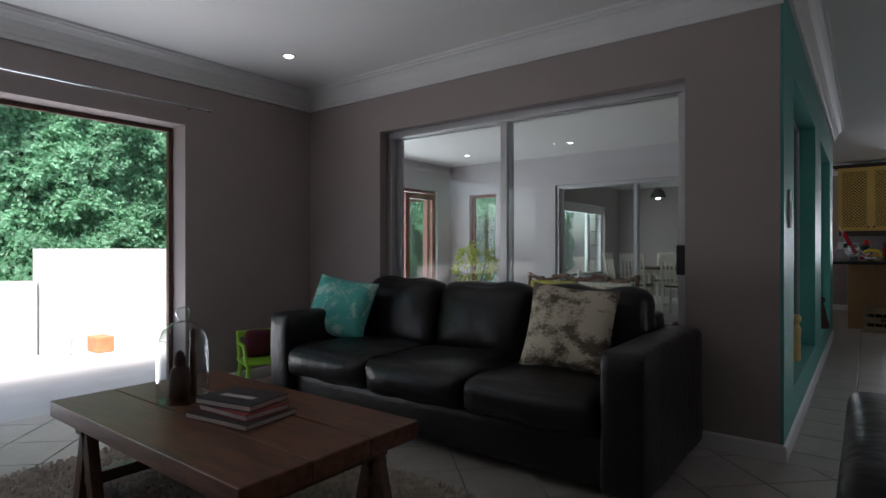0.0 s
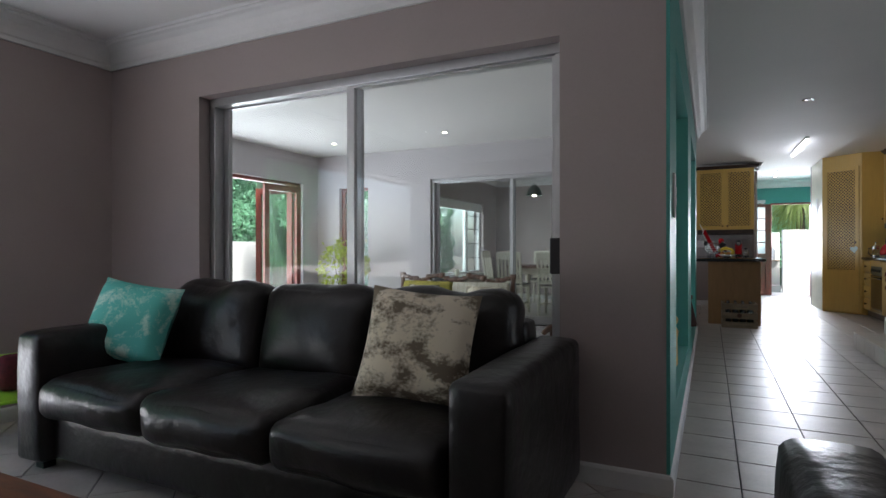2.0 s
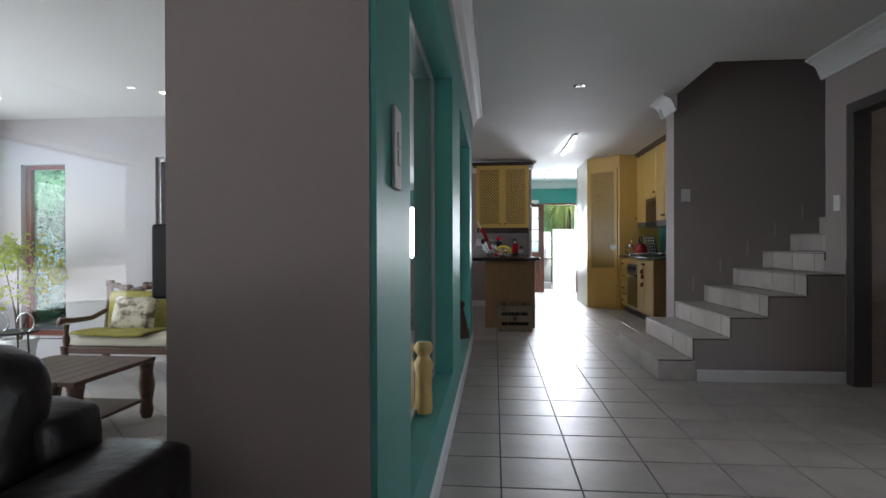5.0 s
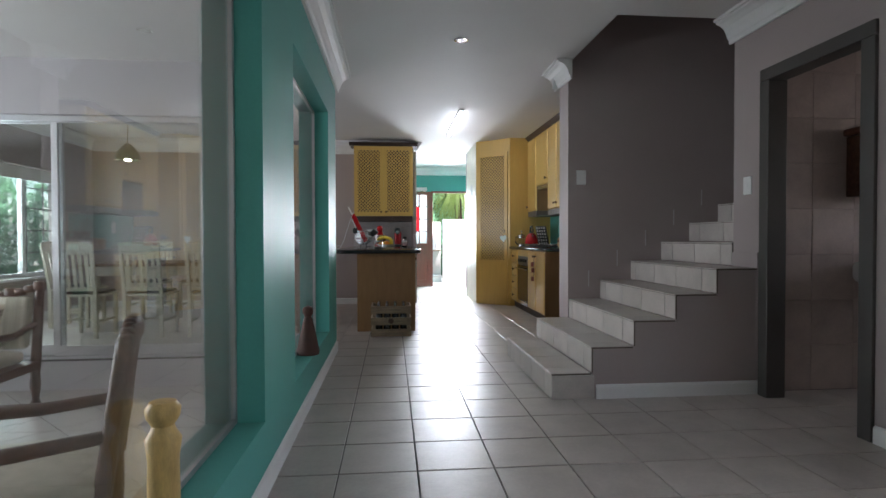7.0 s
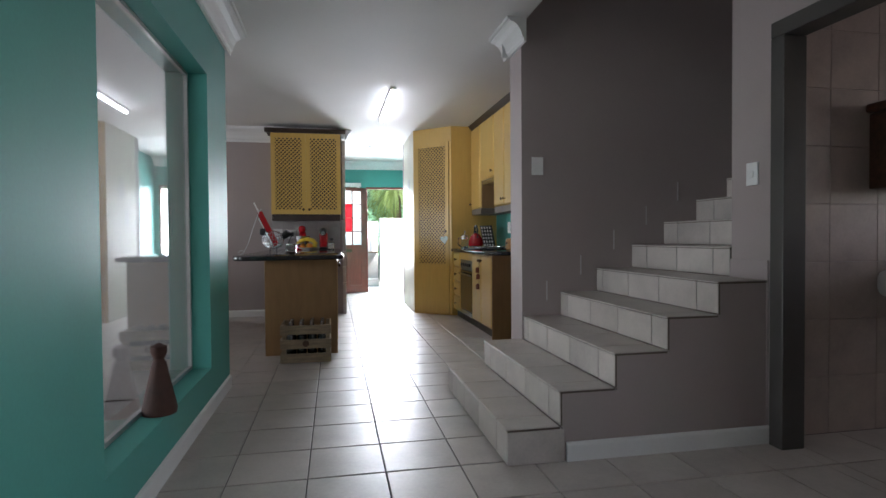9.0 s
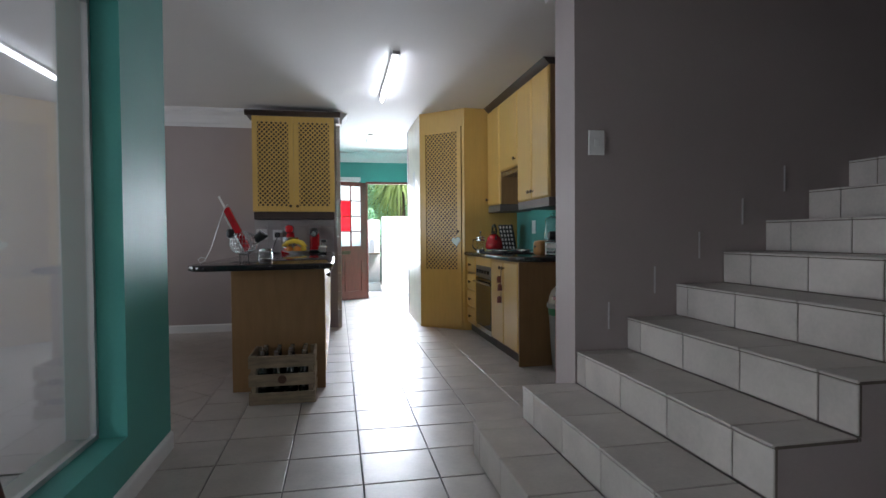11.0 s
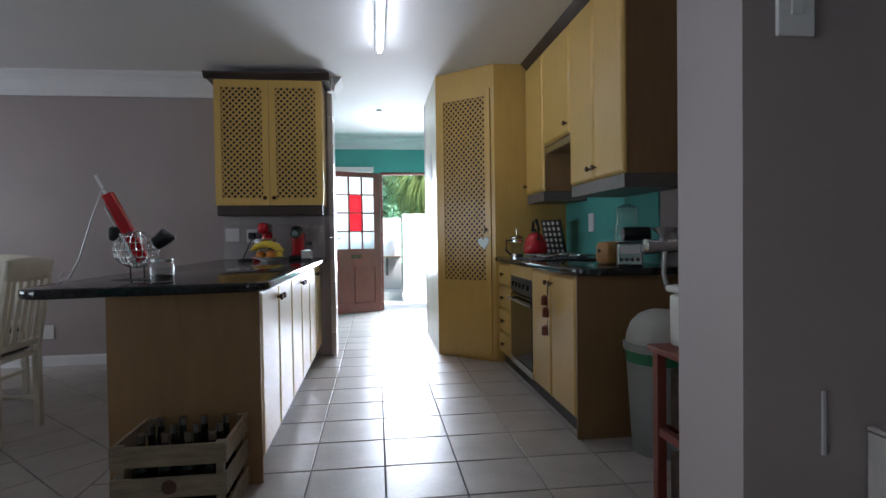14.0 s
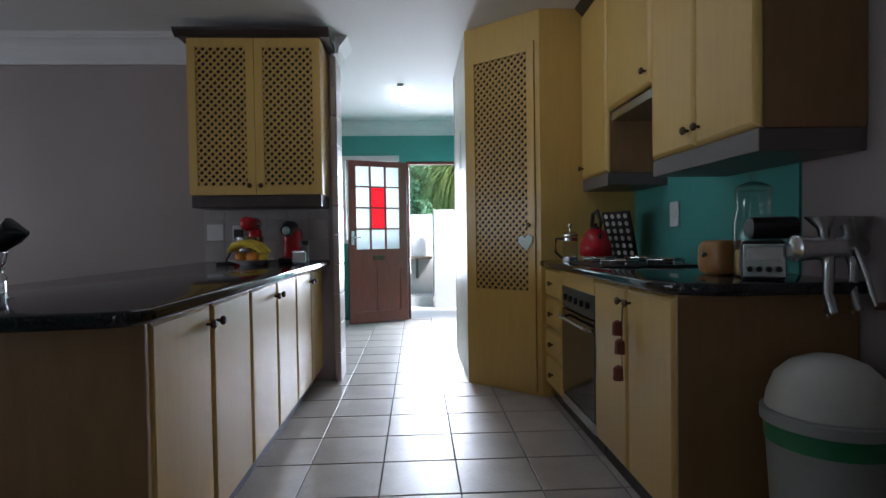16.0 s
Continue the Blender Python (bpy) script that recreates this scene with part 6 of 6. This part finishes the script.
for x in (-0.26, 0.26):
    for y in (-0.24, 0.24):
        part("leg", lathe(bmesh.new(), [(0.025, 0), (0.035, 0.05), (0.022, 0.12), (0.033, 0.28), (0.033, 0.42)], (x, y, 0), 12), DARKWOOD, chn, smooth=True)
    part("back_post", tube(bmesh.new(), [(x, 0.25, 0.42), (x, 0.32, 0.94)], [0.03, 0.025]), DARKWOOD, chn, smooth=True)
    part("armrest", tube(bmesh.new(), [(x, 0.27, 0.64), (x, 0.0, 0.62), (x, -0.24, 0.63), (x, -0.3, 0.58)], [0.022, 0.025, 0.032, 0.02]), DARKWOOD, chn, smooth=True)
    part("arm_post", tube(bmesh.new(), [(x, -0.22, 0.42), (x, -0.22, 0.62)], 0.022), DARKWOOD, chn, smooth=True)
part("seat", soft(bmesh.new(), (-0.28, -0.28, 0.4), (0.28, 0.26, 0.5), 0.03, 8, (0, 0, 0.02)), CREAMCLOTH, chn, smooth=True)
cr3 = bmesh.new()
for k in range(9):
    x = -0.26 + k * 0.065
    soft(cr3, (x - 0.042, 0.3, 0.88), (x + 0.042, 0.35, 0.97 + 0.03 * math.sin(k / 8 * math.pi)), 0.024, 4)
part("crest_rail", cr3, DARKWOOD, chn, smooth=True)
for x in (-0.17, -0.085, 0.0, 0.085, 0.17):
    part("back_splat", tube(bmesh.new(), [(x, 0.262, 0.46), (x, 0.285, 0.62), (x, 0.318, 0.9)], [0.016, 0.026, 0.018], 8), DARKWOOD, chn, smooth=True)
wl = thing("wire_lantern_stand", pose(-4.6, 6.9, SUNK), "small black wire side table with hoop ornaments", "side table")
part("top", lathe(bmesh.new(), [(0.2, 0.5), (0.205, 0.51), (0.2, 0.52)], n=24), BLACK, wl)
for a in (0, 2.09, 4.19):
    part("leg", tube(bmesh.new(), [(0.18 * math.cos(a), 0.18 * math.sin(a), 0), (0.15 * math.cos(a), 0.15 * math.sin(a), 0.5)], 0.008, 8), BLACK, wl)
for x in (-0.13, 0.13):
    part("hoop", tube(bmesh.new(), [(x + 0.09 * math.cos(k * 0.314), 0, 0.6 + 0.09 * math.sin(k * 0.314)) for k in range(21)], 0.006, 6), STEEL, wl)

# ---- niche figures ----
f1 = new("wooden_figure", mesh(lathe(bmesh.new(), [(0.04, 0), (0.045, 0.02), (0.042, 0.2), (0.05, 0.26), (0.035, 0.285), (0.03, 0.3), (0.045, 0.325), (0.048, 0.35), (0.035, 0.37), (0.0, 0.375)], n=20), "wooden_figure", PALEWOOD, True))
f1.location = (-0.405, 4.6, 0.291)
f1.scale = (0.9, 0.9, 0.87)
tagged(f1, "pale yellow wooden peg figure on the niche sill", "figure")
f2 = new("clay_figure", mesh(lathe(bmesh.new(), [(0.06, 0), (0.062, 0.02), (0.025, 0.2), (0.018, 0.215), (0.03, 0.24), (0.028, 0.265), (0.0, 0.28)], n=20), "clay_figure", TERRABROWN, True))
f2.location = (-0.37, 6.82, 0.271)
f2.scale = (1.2, 1.2, 1.15)
tagged(f2, "brown clay cone figure on the niche sill", "figure")
gs = thing("gas_bottle", pose(1.15, 16.9, 0.75), "white container on a small bracket shelf outside", "container")
part("body", lathe(bmesh.new(), [(0.14, 0), (0.15, 0.05), (0.15, 0.26), (0.09, 0.34), (0.05, 0.35), (0.05, 0.4), (0, 0.4)], n=20), WHITE, gs, smooth=True)
part("shelf", B((-0.25, -0.15, -0.03), (0.25, 0.2, -0.001)), CRATEWOOD, gs)
part("bracket", B((-0.02, -0.1, -0.35), (0.02, 0.2, -0.031)), DARKFRAME, gs)

# ---- floor tiles ----
PITCH, PY, GAP = 0.345, 0.349, 0.006


def clip(poly, x0, x1, y0, y1):
    for ax, lim, sg in ((0, x0, 1), (0, x1, -1), (1, y0, 1), (1, y1, -1)):
        out = []
        for i, p in enumerate(poly):
            q = poly[i - 1]
            a, b = sg * (p[ax] - lim), sg * (q[ax] - lim)
            if (a >= 0) != (b >= 0):
                t = b / (b - a)
                out.append((q[0] + (p[0] - q[0]) * t, q[1] + (p[1] - q[1]) * t))
            if a >= 0:
                out.append(p)
        poly = out
        if len(poly) < 3:
            return []
    return poly


def slab(vs, fs, poly, dz=0.0):
    k, n = len(vs), len(poly)
    cx, cy = sum(p[0] for p in poly) / n, sum(p[1] for p in poly) / n
    vs += [(x, y, dz - 0.01) for x, y in poly]
    vs += [(x, y, dz - 0.0015) for x, y in poly]
    vs += [(x + (cx - x) * 0.012, y + (cy - y) * 0.012, dz) for x, y in poly]
    for i in range(n):
        j = (i + 1) % n
        fs.append((k + i, k + j, k + n + j, k + n + i))
        fs.append((k + n + i, k + n + j, k + 2 * n + j, k + 2 * n + i))
    fs.append(tuple(range(k + 2 * n, k + 3 * n)))


def raw(name, vs, fs, material):
    me = bpy.data.meshes.new(name)
    me.from_pydata(vs, [], fs)
    me.materials.append(material)
    return me


def square(s):
    return [(-s, -s), (s, -s), (s, s), (-s, s)]


vs, fs = [], []
slab(vs, fs, square((PITCH - GAP) / 2))
tile_me = raw("tile", vs, fs, TILE)
rv, rf = [], []
made = 0
for j in range(-14, 21):
    for i in range(-4, 5):
        x, y = 0.98 + (i + 0.5) * PITCH, 8.0 + (j + 0.5) * PY
        h = (PITCH - GAP) / 2
        lo_x = -0.33
        if y < 3.25 - h:
            continue
        poly = clip([(x + a, y + b) for a, b in square(h)], lo_x, 2.62, 3.25, 15.24)
        if not poly:
            continue
        whole = x - h >= lo_x and x + h <= 2.62 and y - h >= 3.25 and y + h <= 15.24
        if whole and made < 300:
            o = new("tile", tile_me)
            o.location = (x, y, 0)
            o.parent = floor
            made += 1
        else:
            slab(rv, rf, poly)
h = (PITCH - GAP) / 2
for i in range(4, 12):
    for j in range(-10, -3):
        x, y = 0.98 + (i + 0.5) * PITCH, 8.0 + (j + 0.5) * PY
        poly = clip([(x + a, y + b) for a, b in square(h)], 2.622, 4.9, 5.1, 6.6)
        if poly:
            slab(rv, rf, poly)
for x0, x1, y0, y1, dz in ((-4.25, 2.58, -2.5, 3.247, 0), (-6.05, -0.573, 3.461, 8.089, SUNK), (-4.35, -0.333, 8.29, 12.0, 0), (-0.8, -0.333, 12.2, 15.24, 0)):
    for i in range(-40, 60):
        for j in range(-40, 60):
            u, v = (i + 0.5) * PITCH, (j + 0.5) * PITCH
            x, y = (u - v) * 0.70711 - 0.362, (u + v) * 0.70711 + 8.77
            if x0 - 0.3 < x < x1 + 0.3 and y0 - 0.3 < y < y1 + 0.3:
                poly = clip([(x + (a - b) * 0.70711, y + (a + b) * 0.70711) for a, b in square(h)], x0, x1, y0, y1)
                if poly:
                    slab(rv, rf, poly, dz)
o = new("tile_field", raw("tile_field", rv, rf, TILE))
o.parent = floor
tagged(o, kind="stuff")
